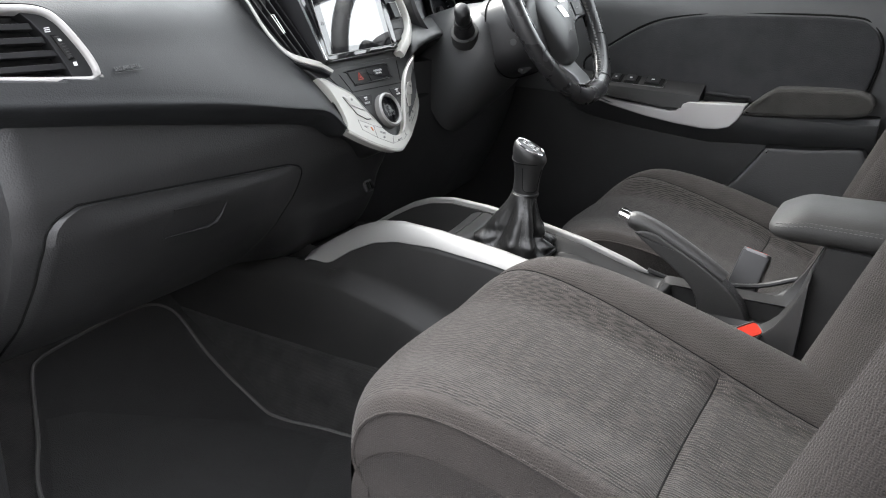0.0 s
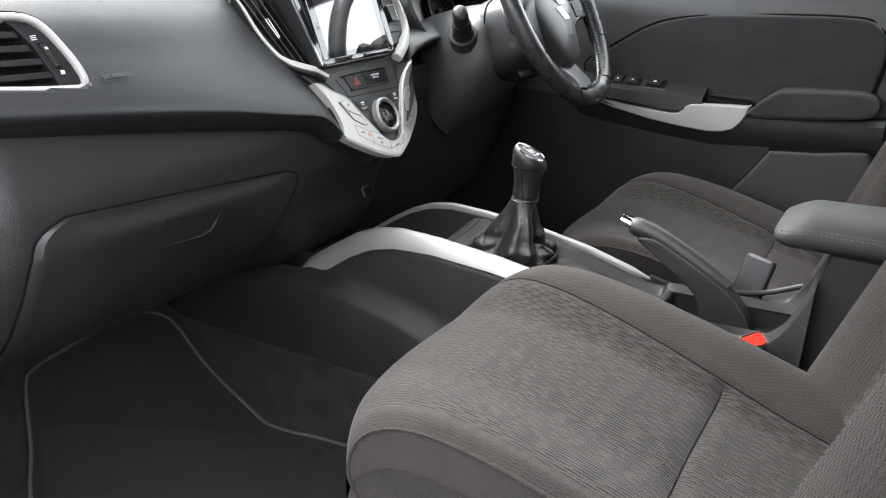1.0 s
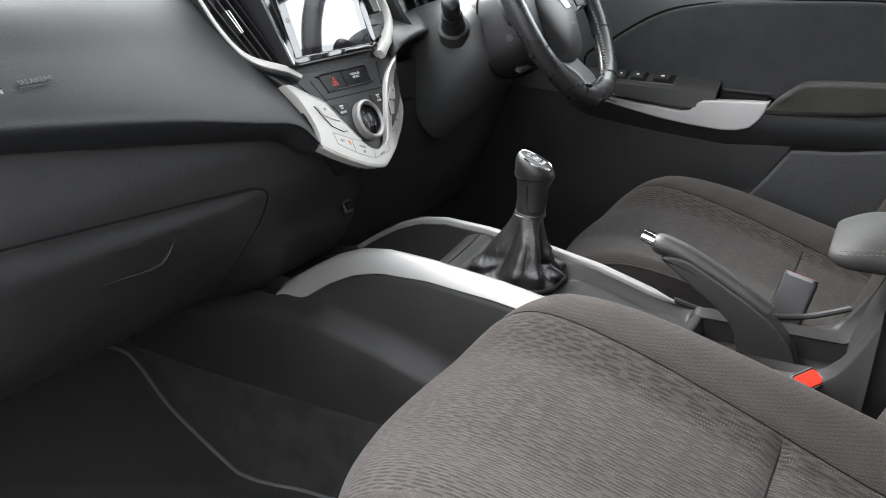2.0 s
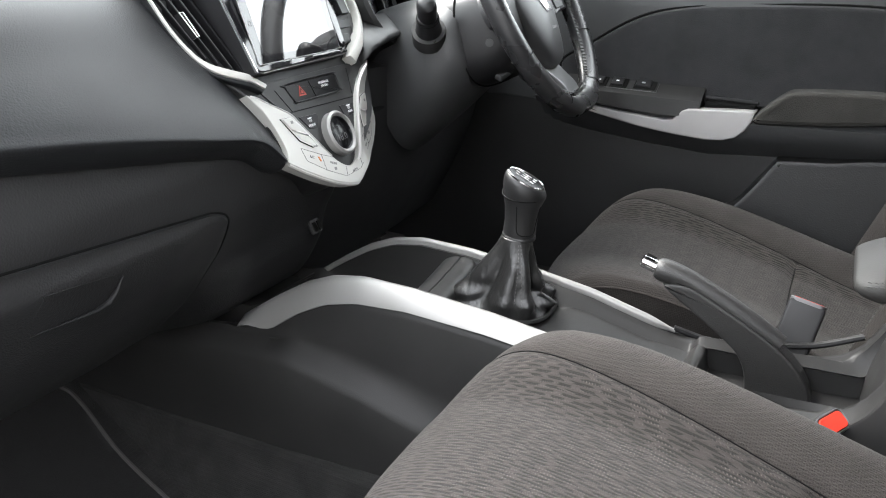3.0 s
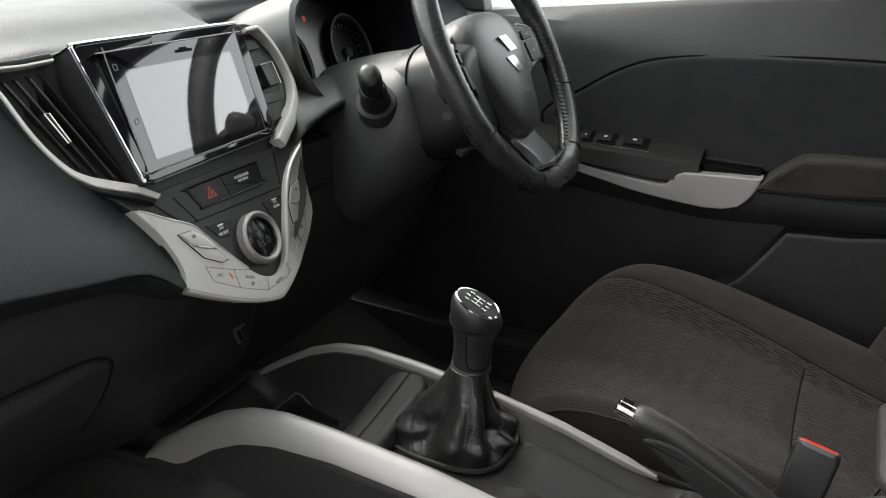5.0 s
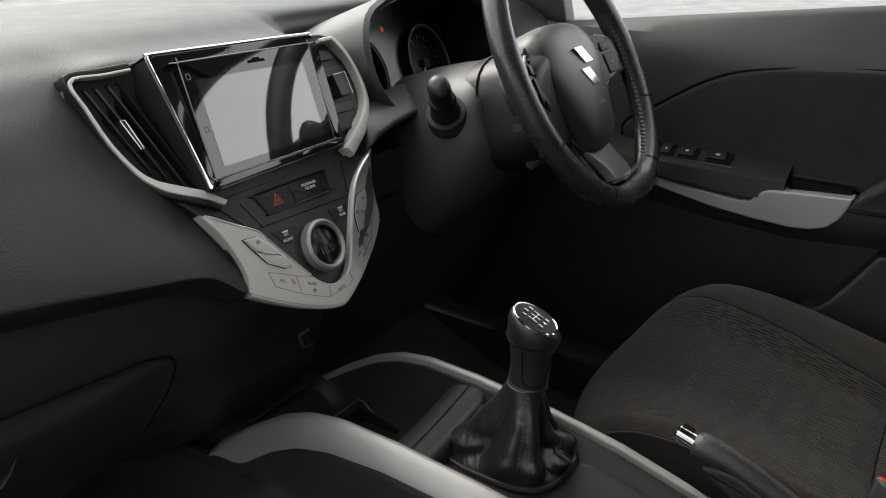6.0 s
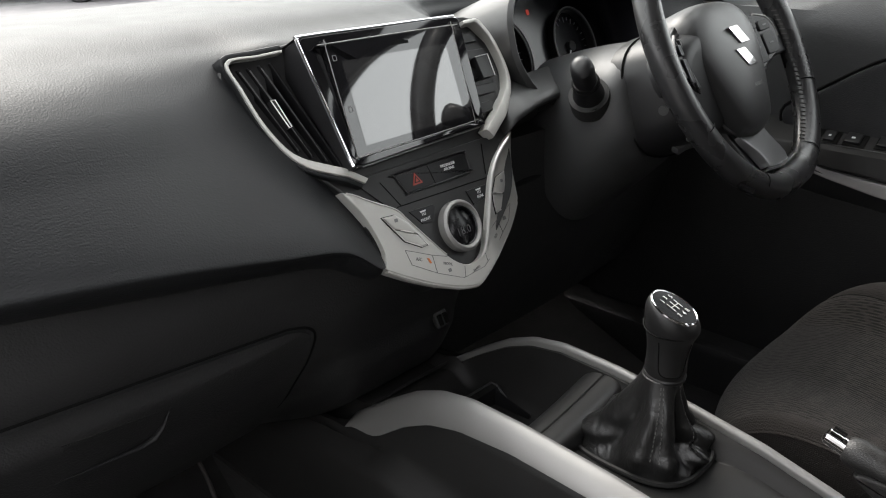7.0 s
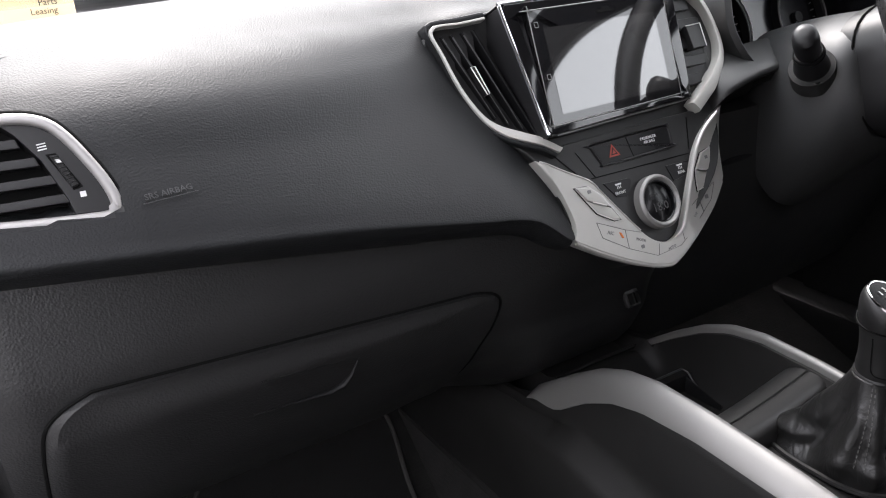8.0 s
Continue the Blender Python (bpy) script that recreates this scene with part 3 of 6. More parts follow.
def seat(xc, dy, dz, label):
    s = thing("car_seat", label, "seat", (xc, -0.3 + dy, 0.05), "front seats")
    w = 0.2025
    prof = crom([(-0.016, 0.262, 0), (-0.003, 0.290, 0), (-0.020, 0.330, 0), (-0.065, 0.356, 0), (-0.13, 0.366, 0), (-0.22, 0.357, 0), (-0.33, 0.333, 0), (-0.44, 0.305, 0), (-0.56, 0.28, 0)], 8)
    n = len(prof) - 1
    # lateral place of the insert's seam, which runs wider on the kerb side
    seam = lambda t, sv=1: 0.85 - 0.36 * t if sv > 0 else 1.0 - 0.02 * smooth(0.0, 0.1, t) - 0.09 * smooth(0.1, 0.6, t)

    def top(sv, t, groove=True):
        i = min(int(t * n), n - 1)
        f = t * n - i
        p = prof[i] * (1 - f) + prof[i + 1] * f
        a = abs(sv)
        y = p.x - (0.056 * a ** 3.2 if sv > 0 else 0.070 * a ** 2.4) * (1 - t)
        z = p.y + (0.038 if sv > 0 else 0.014) * smooth(0.36, 0.84, a) * smooth(0.03, 0.45, t) - (0.060 * smooth(0.87, 1.04, a) ** 1.6 if sv > 0 else 0.020 * smooth(0.92, 1.04, a) ** 1.6)
        if groove:
            z -= (0.0030 if sv > 0 else 0.0) * math.exp(-((a - seam(t, sv)) / 0.016) ** 2)
            if a < seam(t, sv):
                z -= 0.006 * math.exp(-((t - SEAM) / 0.010) ** 2)
        return (xc + sv * w, y + dy, z + dz)

    def patch(s0, s1, t0, t1):
        return lambda u, v: top(s0(v * (t1 - t0) + t0) * (1 - u) + s1(v * (t1 - t0) + t0) * u, t0 + (t1 - t0) * v)
    neg, pos = (lambda t: -seam(t, -1)), (lambda t: seam(t, 1))
    part("cushion_insert", sheet(patch(neg, pos, 0.0, SEAM), 40, 48, (0, 0, -0.05)), INSERT, s, "dark grey ribbed cloth insert")
    part("rear_insert", sheet(patch(neg, pos, SEAM, 1.0), 40, 16, (0, 0, -0.05)), INSERT, s)
    part("cushion_bolster", sheet(patch(lambda t: -1.0, neg, 0.0, 1.0), 18, 56, (0, 0, -0.05)), BOLSTER, s, "fine mesh cloth bolster")
    part("cushion_bolster", sheet(patch(pos, lambda t: 1.0, 0.0, 1.0), 18, 56, (0, 0, -0.05)), BOLSTER, s, "fine mesh cloth bolster")
    # sewn seams beside and across the insert
    line = [Vector(top(seam(i / 40, 1), i / 40)) for i in range(4, 40)]
    part("seam", tube([p + Vector((0, 0, 0.0004)) for p in line], 0.0008, 5), SHADE, s)
    part("seam", tube([Vector(top(-seam(SEAM, -1) + (seam(SEAM, -1) + seam(SEAM, 1)) * i / 24, SEAM)) + Vector((0, 0, 0.0002)) for i in range(25)], 0.0011, 5), SHADE, s)
    # piped edge and skirt below
    edge = [Vector(top(-1.0, 1 - i / 24, False)) for i in range(25)] + [Vector(top(-1 + 2 * i / 24, 0.0, False)) for i in range(1, 24)] + [Vector(top(1.0, i / 24, False)) for i in range(25)]
    for _ in range(3):
        edge = [edge[0]] + [(edge[i - 1] + edge[i] * 2 + edge[i + 1]) / 4 for i in range(1, len(edge) - 1)] + [edge[-1]]
    part("piping", tube(edge, 0.0022, 6), BOLSTER, s)

    def skirt(u, v):
        i = u * (len(edge) - 1)
        p = edge[int(round(i))]
        c = Vector((xc, -0.25 + dy, 0))
        out = Vector((p.x - c.x, p.y - c.y, 0)) * (-0.03 * v)
        return (p.x + out.x, p.y + out.y, p.z + (0.10 + dz - p.z) * v)
    part("side_skirt", sheet(skirt, len(edge) - 1, 10), BOLSTER, s, "plain cloth side panel")
    # backrest
    rings = []
    for k in range(22):
        h = k / 21
        z = 0.24 + 0.60 * h
        y0 = -0.486 - 0.20 * h
        half = 0.235 * (1 - 0.22 * smooth(0.6, 1, h)) * (0.93 + 0.07 * smooth(0, 0.15, h))
        round_top = 1 - 0.75 * smooth(0.93, 1.0, h)
        ring = []
        for j in range(25):
            a = -1 + 2 * j / 24
            fwd = 0.075 * smooth(0.45, 0.82, abs(a)) * smooth(0.0, 0.12, h) * (1 - 0.55 * smooth(0.5, 1, h)) - 0.06 * smooth(0.82, 1.02, abs(a)) ** 2
            fwd -= 0.005 * math.exp(-((abs(a) - 0.60) / 0.03) ** 2)
            ring.append(Vector((xc + a * half, y0 + dy + fwd * round_top, z + dz)))
        for j in range(9):
            a = 1 - 2 * j / 8
            ring.append(Vector((xc + a * half * 0.97, y0 + dy - (0.11 - 0.03 * a * a) * round_top - 0.01, z + dz)))
        rings.append(ring)
    part("backrest", loft(rings), BOLSTER, s, "cloth backrest with raised side bolsters")
    mid = [[Vector((p.x, p.y + 0.003, p.z)) for p in r[5:20]] for r in rings[1:19]]
    bm = loft(mid, closed=False)
    part("backrest_insert", bm, INSERT, s)
    for j in (3,):
        line = [r[j] + Vector((0, 0.0015, 0)) for r in rings[1:20]]
        part("seam", tube(line, 0.0011, 5), SHADE, s)
        for a, b in zip(line, line[1:]):
            for q in (0.05, 0.30, 0.55, 0.80):
                part("stitch", tube([a.lerp(b, q) + Vector((0.004, 0.001, 0)), a.lerp(b, q + 0.15) + Vector((0.004, 0.001, 0))], 0.0007, 4), STITCH, s)
    for sx in (-0.15, 0.15):
        part("seat_rail", box((0.03, 0.46, 0.06), (xc + sx, -0.28 + dy, 0.055), round_=0.006), STEEL, s)
    return s


seat(-0.3475, 0.0, 0.0, "dark grey cloth passenger seat with ribbed insert")
seat(0.326, 0.056, -0.035, "dark grey cloth driver's seat beside the handbrake")


# ---- centre console ----
def rail_z(y):
    return along([(-0.40, 0.30), (-0.19, 0.320), (-0.08, 0.346), (0.0, 0.357), (0.10, 0.365), (0.17, 0.366), (0.215, 0.358), (0.255, 0.341), (0.295, 0.316), (0.345, 0.280)], y)


def rail_x(y, side):
    if side < 0:
        return along([(-0.30, -0.078), (-0.1, -0.094), (0.1, -0.097), (0.25, -0.099), (0.345, -0.112)], y)
    return along([(-0.30, 0.052), (-0.19, 0.056), (0.1, 0.064), (0.25, 0.066), (0.345, 0.060)], y)


def deck_z(y):
    return along([(-0.42, 0.335), (-0.40, 0.322), (-0.24, 0.314), (-0.222, 0.312), (-0.212, 0.296), (-0.16, 0.300), (-0.06, 0.324), (0.10, 0.332), (0.125, 0.322), (0.150, 0.265), (0.30, 0.262), (0.335, 0.285), (0.37, 0.30)], y)


def console():
    c = thing("centre_console", "black plastic centre console with two silver side rails", "console", (XC, 0.0, 0.02))
    rings = []
    ys = [0.66 - 0.010 * i for i in range(88)] + [-0.2125, -0.214, -0.218, -0.221, -0.224, -0.23, -0.233, -0.236, -0.239, -0.243] + [-0.25 - 0.01 * i for i in range(19)]
    for y in ys:
        rz = rail_z(y) if y > -0.20 else along([(-0.43, 0.43), (-0.418, 0.395), (-0.402, 0.362), (-0.385, 0.342), (-0.36, 0.331), (-0.32, 0.325), (-0.26, 0.319), (-0.20, 0.318)], y)
        xl, xr, dz = rail_x(y, -1), rail_x(y, 1), min(deck_z(y), rz - 0.004)
        ridge = along([(-0.4, 0.15), (-0.1, 0.178), (0.0, 0.202), (0.088, 0.229), (0.141, 0.245), (0.253, 0.268), (0.37, 0.262), (0.50, 0.24), (0.66, 0.20)], y)
        crest = along([(-0.2, 0.004), (0.0, 0.009), (0.15, 0.024), (0.28, 0.036), (0.66, 0.036)], y)
        h = along([(-0.2, 0.005), (-0.05, 0.011), (0.1, 0.016), (0.2, 0.025), (0.29, 0.035), (0.36, 0.010)], y)
        xo = along([(-0.4, -0.118), (-0.2, -0.128), (-0.05, -0.142), (0.1, -0.156), (0.25, -0.163), (0.50, -0.170)], y)
        rz -= 0.055 * smooth(0.345, 0.40, y)
        crest = max(0.003, min(crest, xl - 0.031 - xo - 0.011))
        low = max(rz - h - 0.006, ridge + 0.010)
        crown = 0.015 * smooth(-0.04, -0.09, y) * smooth(-0.26, -0.20, y)
        left = [(xo - 0.006, 0.124), (xo - 0.004, ridge - 0.06), (xo, ridge - 0.016), (xo + 0.002, ridge - 0.011), (xo + 0.006, ridge - 0.006), (xo + 0.008 + crest, ridge + 0.007), (xo + 0.011 + crest + 0.3 * max(0, xl - 0.027 - xo - crest - 0.011), ridge + 0.30 * (low - ridge)), (xl - 0.0245, low - 0.004), (xl - 0.023, low), (xl - 0.016, max(rz - 0.012, low)), (xl - 0.002, rz - 0.004), (xl + 0.008, rz - 0.006)]
        slot = 0.026 * smooth(-0.231, -0.239, y)  # the handbrake's slot
        bed = [(xl + 0.012, dz + 0.012), (xl + 0.019, dz + 0.006), (-0.050, dz + crown * 0.7), (-0.0450, dz + crown), (-0.0435, dz + crown - slot), (0.0345, dz + crown * 0.6 - slot), (0.0360, dz + crown * 0.6), (xr - 0.022, dz + 0.004), (xr - 0.012, dz + 0.014)]
        right = [(xl + xr - x, z) for x, z in reversed(left)]
        rings.append([Vector((x, y, z)) for x, z in left + bed + right])
    part("body", loft(rings), CONSOLE, c, sharp=50)
    tunnel = [[Vector((x, y, z)) for x, z in ((-0.225, 0.02), (-0.205, 0.06), (-0.180, 0.128), (-0.13, 0.15), (0.07, 0.15), (0.115, 0.128), (0.15, 0.06), (0.17, 0.02))] for y in (0.95, 0.6, 0.3, 0.0, -0.4, -1.8)]
    part("tunnel_carpet", loft(tunnel), CARPET, c, "carpet over the floor tunnel")
    # silver side rails, thick at the front and tapering to the rear
    for side in (-1, 1):
        rr = []
        end = -0.19
        N = 60
        for i in range(N + 1):
            y = 0.345 + (end - 0.345) * i / N
            tip = smooth(0, 0.10, i / N)
            x, z = rail_x(y, side), rail_z(y)
            h = (0.006 + (along([(-0.2, 0.005), (-0.05, 0.011), (0.1, 0.016), (0.2, 0.025), (0.29, 0.035)], y) - 0.006) * tip) if side < 0 else (0.005 + along([(-0.2, 0.003), (0.0, 0.005), (0.2, 0.010), (0.29, 0.013)], y) * tip)
            prof = [(0.006, -0.006), (0.005, 0.002), (0.002, 0.0050), (-0.004, 0.0055), (-0.013, 0.001), (-0.021, -h * 0.55), (-0.024, -h), (-0.018, -h - 0.003), (-0.004, -0.012)]
            if side > 0:
                prof = [(0.0052, -h), (0.0048, 0.0), (0.003, 0.0034), (-0.001, 0.0042), (-0.004, 0.0034), (-0.0085, -0.004), (-0.0095, -h), (-0.006, -h - 0.004), (0.003, -h - 0.003)]
            tail = 1 - 0.7 * smooth(0.93, 1.0, i / N)
            rr.append([Vector((x + (-1 if side > 0 else 1) * a * tail, y, z + b * tail)) for a, b in prof])
        part("side_rail", loft(rr), SILVER, c, "satin silver painted rail", 60)
    # the rail runs on to the rear as a thin dark strip
    strip = crom([(0.058, -0.188, 0.322), (0.066, -0.225, 0.312), (0.072, -0.262, 0.312), (0.082, -0.30, 0.316), (0.092, -0.35, 0.324), (0.100, -0.40, 0.345)], 5)
    part("rear_strip", tube(strip, 0.0042, 8), SMOOTH, c)
    # blanking plates on the ledges beside the handbrake
    for x in (-0.058, 0.046):
        part("blanking_plate", box((0.012, 0.036, 0.004), (x, -0.305, deck_z(-0.305) + (0.0015 if x < 0 else 0.004)), round_=0.001), SMOOTH, c)
    # tray: front lip, cup divider and its side wall
    part("tray_lip", tube(crom([(-0.090, 0.343, 0.284), (-0.02, 0.343, 0.286), (0.050, 0.342, 0.285)], 6), 0.0020, 8), CONSOLE, c)
    part("tray_divider", sheet(lambda u, v: (-0.090 + 0.140 * u, 0.252 + 0.004 * v, 0.255 + 0.030 * math.sin(math.pi * v) ** 0.5), 6, 8, (0, 0, -0.002)), SMOOTH, c)
    # bar in paler plastic that paints the highlight along the divider's top
    part("divider_highlight", tube([(-0.088, 0.262, 0.288), (-0.02, 0.262, 0.290), (0.040, 0.262, 0.289), (0.044, 0.256, 0.286), (0.042, 0.225, 0.264)], 0.0013, 6), DOORP, c)
    part("tray_web", sheet(lambda u, v: (0.036 + 0.004 * v, 0.252 - 0.055 * u, 0.255 + 0.028 * math.sin(math.pi * v) ** 0.5 * (1 - 0.4 * u)), 6, 8, (0, 0, -0.002)), SMOOTH, c)
    # broad grooved collar between the tray and the gaiter, straight across
    prof = crom([(0.152, 0.258, 0), (0.142, 0.298, 0), (0.132, 0.332, 0), (0.122, 0.348, 0), (0.110, 0.3555, 0), (0.099, 0.3575, 0)], 4) + crom([(0.0975, 0.3550, 0), (0.0960, 0.3575, 0), (0.086, 0.3580, 0), (0.077, 0.3550, 0), (0.071, 0.346, 0), (0.069, 0.322, 0)], 4)
    rows = []
    for i in range(25):
        u = i / 24
        x = -0.091 + 0.150 * u
        sag = -0.004 * math.sin(math.pi * u)
        rows.append([Vector((x, p.x + 0.010 * u - 0.006 * (1 - u) ** 2, p.y + sag * smooth(0.30, 0.35, p.y))) for p in prof])
    part("collar", loft(rows, closed=False), COLLAR, c, "grooved collar ahead of the gaiter", 60)
    return c


console()


# folds of the gaiter: angle, twist with height, swell, width
FOLDS = [(0.25, 0.2, 0.20, 0.30), (1.05, -0.3, 0.22, 0.26), (2.15, 0.1, 0.16, 0.34), (2.85, 0.10, -0.16, 0.22), (3.40, 0.10, 0.14, 0.22), (3.92, -0.10, 0.16, 0.20), (4.33, 0.10, -0.30, 0.17), (4.74, 0.05, 0.22, 0.17), (5.12, -0.30, -0.28, 0.15), (5.55, -0.45, 0.24, 0.22), (6.0, 0.1, -0.14, 0.16)]


def gaiter_point(a, h):
    cx, cy = 0.008 * (1 - h), 0.026 * (1 - h) ** 1.4 + 0.008 * h
    steep = 1.05 + 1.5 * max(0.0, math.cos(a - 5.5)) ** 1.5
    rx, ry = 0.036 * (1 - h) ** steep + 0.0195, 0.046 * (1 - h) ** steep + 0.0195
    env = smooth(0.0, 0.22, h) * (1 - smooth(0.60, 0.98, h))
    fold = 0.0
    for a0, tw, amp, wd in FOLDS:
        g_ = (a - a0 - tw * h + math.pi) % (2 * math.pi) - math.pi
        fold += amp * math.exp(-(g_ / wd) ** 2)
    # slack loops low down at the rear
    low = math.exp(-(((a - 5.1 + math.pi) % (2 * math.pi) - math.pi) / 0.75) ** 2)
    fold += low * (0.26 * math.exp(-((h - 0.17 - 0.10 * math.sin(2.2 * a)) / 0.075) ** 2) - 0.22 * math.exp(-((h - 0.33 - 0.08 * math.sin(2.2 * a)) / 0.055) ** 2) + 0.10 * math.exp(-((h - 0.44) / 0.08) ** 2))
    low2 = math.exp(-(((a - 2.3 + math.pi) % (2 * math.pi) - math.pi) / 0.6) ** 2)
    fold += 0.009 * math.sin(11 * a + 9 * h) * math.sin(13 * h + 2 * a)
    fold += low2 * (0.05 * math.exp(-((h - 0.20) / 0.08) ** 2) - 0.04 * math.exp(-((h - 0.36) / 0.06) ** 2))
    fold *= env
    q = 1 + fold * (1.25 - 0.2 * h)
    sq = 1.0
    if h < 0.3:
        sq = 1 / (abs(math.cos(a)) ** 3.2 + abs(math.sin(a)) ** 3.2) ** (1 / 3.2)
        sq = 1 + (sq - 1) * (1 - h / 0.3)
    return Vector((cx + rx * q * sq * math.cos(a), cy + ry * q * sq * math.sin(a), 0.330 + 0.096 * h))


def gear_lever():
    g = thing("gear_lever", "black manual gear lever with a gaiter and printed cap", "gear lever", (0.005, 0.005, 0.332))
    part("gaiter", loft([[gaiter_point(2 * math.pi * j / 160, k / 55) for j in range(160)] for k in range(56)]), GAITER, g, "black creased leather gaiter", 80)
    # double-stitched seams down the gaiter
    for a0, tw in ((3.70, -0.05), (4.72, 0.05), (1.2, 0.0)):
        for side in (-0.05, 0.06):
            for k in range(16):
                h0 = 0.22 + 0.047 * k
                p, q = gaiter_point(a0 + side * (1 + (1 - h0) * 0.3) + tw * h0, h0), gaiter_point(a0 + side * (1 + (1 - h0) * 0.3) + tw * h0, h0 + 0.026)
                part("stitch", tube([p, (p + q) / 2, q], 0.0006, 4), STITCH, g)
    part("gaiter_frame", tube([Vector((0.006 + 0.056 * c / (abs(c) ** 3 + abs(s_) ** 3) ** 0.333, 0.026 + 0.068 * s_ / (abs(c) ** 3 + abs(s_) ** 3) ** 0.333, 0.331)) for c, s_ in ((math.cos(2 * math.pi * i / 48), math.sin(2 * math.pi * i / 48)) for i in range(48))], 0.003, 6, True), CONSOLE, g)
    tilt = Matrix.Translation((0.001, 0.006, 0.431)) @ Matrix.Diagonal((0.91, 0.91, 0.90, 1)) @ Matrix.Rotation(radians(-3), 4, "Y") @ Matrix.Rotation(radians(4), 4, "X")
    prof = [(0.0205, -0.004), (0.0212, 0.004), (0.0208, 0.012), (0.0212, 0.025), (0.0230, 0.040), (0.0262, 0.053), (0.0280, 0.063), (0.0276, 0.070), (0.0256, 0.0755), (0.0232, 0.0785)]
    cur = crom([(a, b, 0) for a, b in prof], 4)
    slant = lambda r, z, a: tilt @ Vector((r * math.cos(a), r * math.sin(a) * 1.06, z + smooth(0.042, 0.078, z) * r * (math.sin(a) * 0.40 - math.cos(a) * 0.14)))
    part("knob", loft([[slant(c.x, c.y, 2 * math.pi * j / 48) for j in range(48)] for c in cur]), KNOB, g)
    part("knob_seam", tube([slant(0.0272 + 0.0006 * math.sin(2 * math.pi * j / 48), 0.0585 + 0.006 * math.sin(2 * math.pi * j / 48 + 2.2), 2 * math.pi * j / 48) for j in range(48)], 0.0008, 4, True), SHADE, g)
    face = crom([(3.15, 0.046, 0), (3.20, 0.020, 0), (3.35, 0.006, 0), (3.9, 0.003, 0), (4.45, 0.006, 0), (4.60, 0.020, 0), (4.66, 0.044, 0)], 6)
    part("knob_seam", tube([slant(along([(-0.004, 0.0208), (0.004, 0.0214), (0.012, 0.0211), (0.025, 0.0215), (0.040, 0.0233), (0.053, 0.0265)], p.y), p.y, p.x) for p in face], 0.0006, 4), SHADE, g)
    part("knob_collar", loft([[slant(r, z, 2 * math.pi * j / 32) for j in range(32)] for r, z in ((0.0205, -0.009), (0.0220, -0.007), (0.0222, -0.004), (0.0210, -0.002))]), KNOB, g)
    part("cap_ring", loft([[slant(r, z, 2 * math.pi * j / 48) for j in range(48)] for r, z in ((0.0242, 0.0770), (0.0240, 0.0793), (0.0231, 0.0800), (0.0221, 0.0792))]), CHROME, g, "bright ring")
    part("cap", loft([[slant(r, z, 2 * math.pi * j / 48) for j in range(48)] for r, z in ((0.0224, 0.0775), (0.0222, 0.0794), (0.014, 0.0800), (0.004, 0.0802))]), KNOBCAP, g, "black cap")
    # shift pattern lines and figures
    turn = tilt @ Matrix.Translation((0, 0, 0.0812)) @ Matrix.Rotation(radians(20.7), 4, "X") @ Matrix.Rotation(radians(8), 4, "Y")
    bm = bmesh.new()
    for cx, cy, sx, sy in ((-0.008, 0, 0.0009, 0.012), (0.0, 0, 0.0009, 0.012), (0.008, 0, 0.0009, 0.012), (0.0, 0, 0.016, 0.0009)):
        box((sx, sy, 0.0003), (cx, cy, 0), round_=0, bm=bm)
    bmesh.ops.transform(bm, matrix=turn, verts=bm.verts)
    part("shift_pattern", bm, WHITE, g)
    for t, x, y in (("1", -0.009, 0.0105), ("3", 0, 0.0125), ("5", 0.009, 0.0105), ("2", -0.009, -0.0115), ("4", 0, -0.0125), ("R", 0.009, -0.0115)):
        lettering(t, 0.0075, turn @ Matrix.Translation((x, y, 0)), WHITE, g, "figure")


gear_lever()


def handbrake():
    h = thing("handbrake", "black leather-wrapped handbrake lever with a chrome button", "handbrake", (0.01, -0.31, 0.30))
    x = 0.010
    path = crom([(x, -0.164, 0.4165), (x, -0.20, 0.409), (x, -0.240, 0.392), (x, -0.275, 0.3745), (x, -0.312, 0.354)], 8)
    rad = [along([(0, 0.0105), (0.04, 0.0132), (0.10, 0.0142), (0.25, 0.0128), (0.5, 0.0122), (0.8, 0.0120), (1, 0.011)], i / (len(path) - 1)) for i in range(len(path))]
    part("grip", tube(path, rad, 20), GRIP, h, "grained leather grip")
    part("button", tube([(x, -0.146, 0.4225), (x, -0.1475, 0.422), (x, -0.156, 0.4195), (x, -0.170, 0.415)], [0.0060, 0.0076, 0.0080, 0.0080], 14), CHROME, h, "chrome release button")
    for dx in (-0.0045, 0.0015, 0.0065):
        part("button_slot", tube([(x + dx * 0.9, -0.151, 0.4290), (x + dx * 0.9, -0.162, 0.4258)], 0.0012, 6), SHADE, h)
    part("seam", tube([p + Vector((-0.0117, 0, -0.004)) for p in path[3:26]], 0.0009, 5), SHADE, h)
    side = anticlockwise(crom([(-0.176, 0.401, 0), (-0.205, 0.380, 0), (-0.240, 0.357, 0), (-0.266, 0.337, 0), (-0.279, 0.315, 0), (-0.284, 0.285, 0), (-0.290, 0.245, 0), (-0.362, 0.245, 0), (-0.356, 0.290, 0), (-0.346, 0.318, 0), (-0.324, 0.343, 0), (-0.292, 0.365, 0), (-0.245, 0.389, 0), (-0.205, 0.406, 0)], 4, True))
    rings = [[Vector((x + dx, p.x, p.y)) for p in offset(side, o)] for dx, o in ((-0.0150, 0.005), (-0.0135, 0.0015), (-0.010, 0.0), (0.010, 0.0), (0.0135, 0.0015), (0.0150, 0.005))]
    part("shroud", loft(rings), GRIP, h, "black leather boot under the grip")


handbrake()


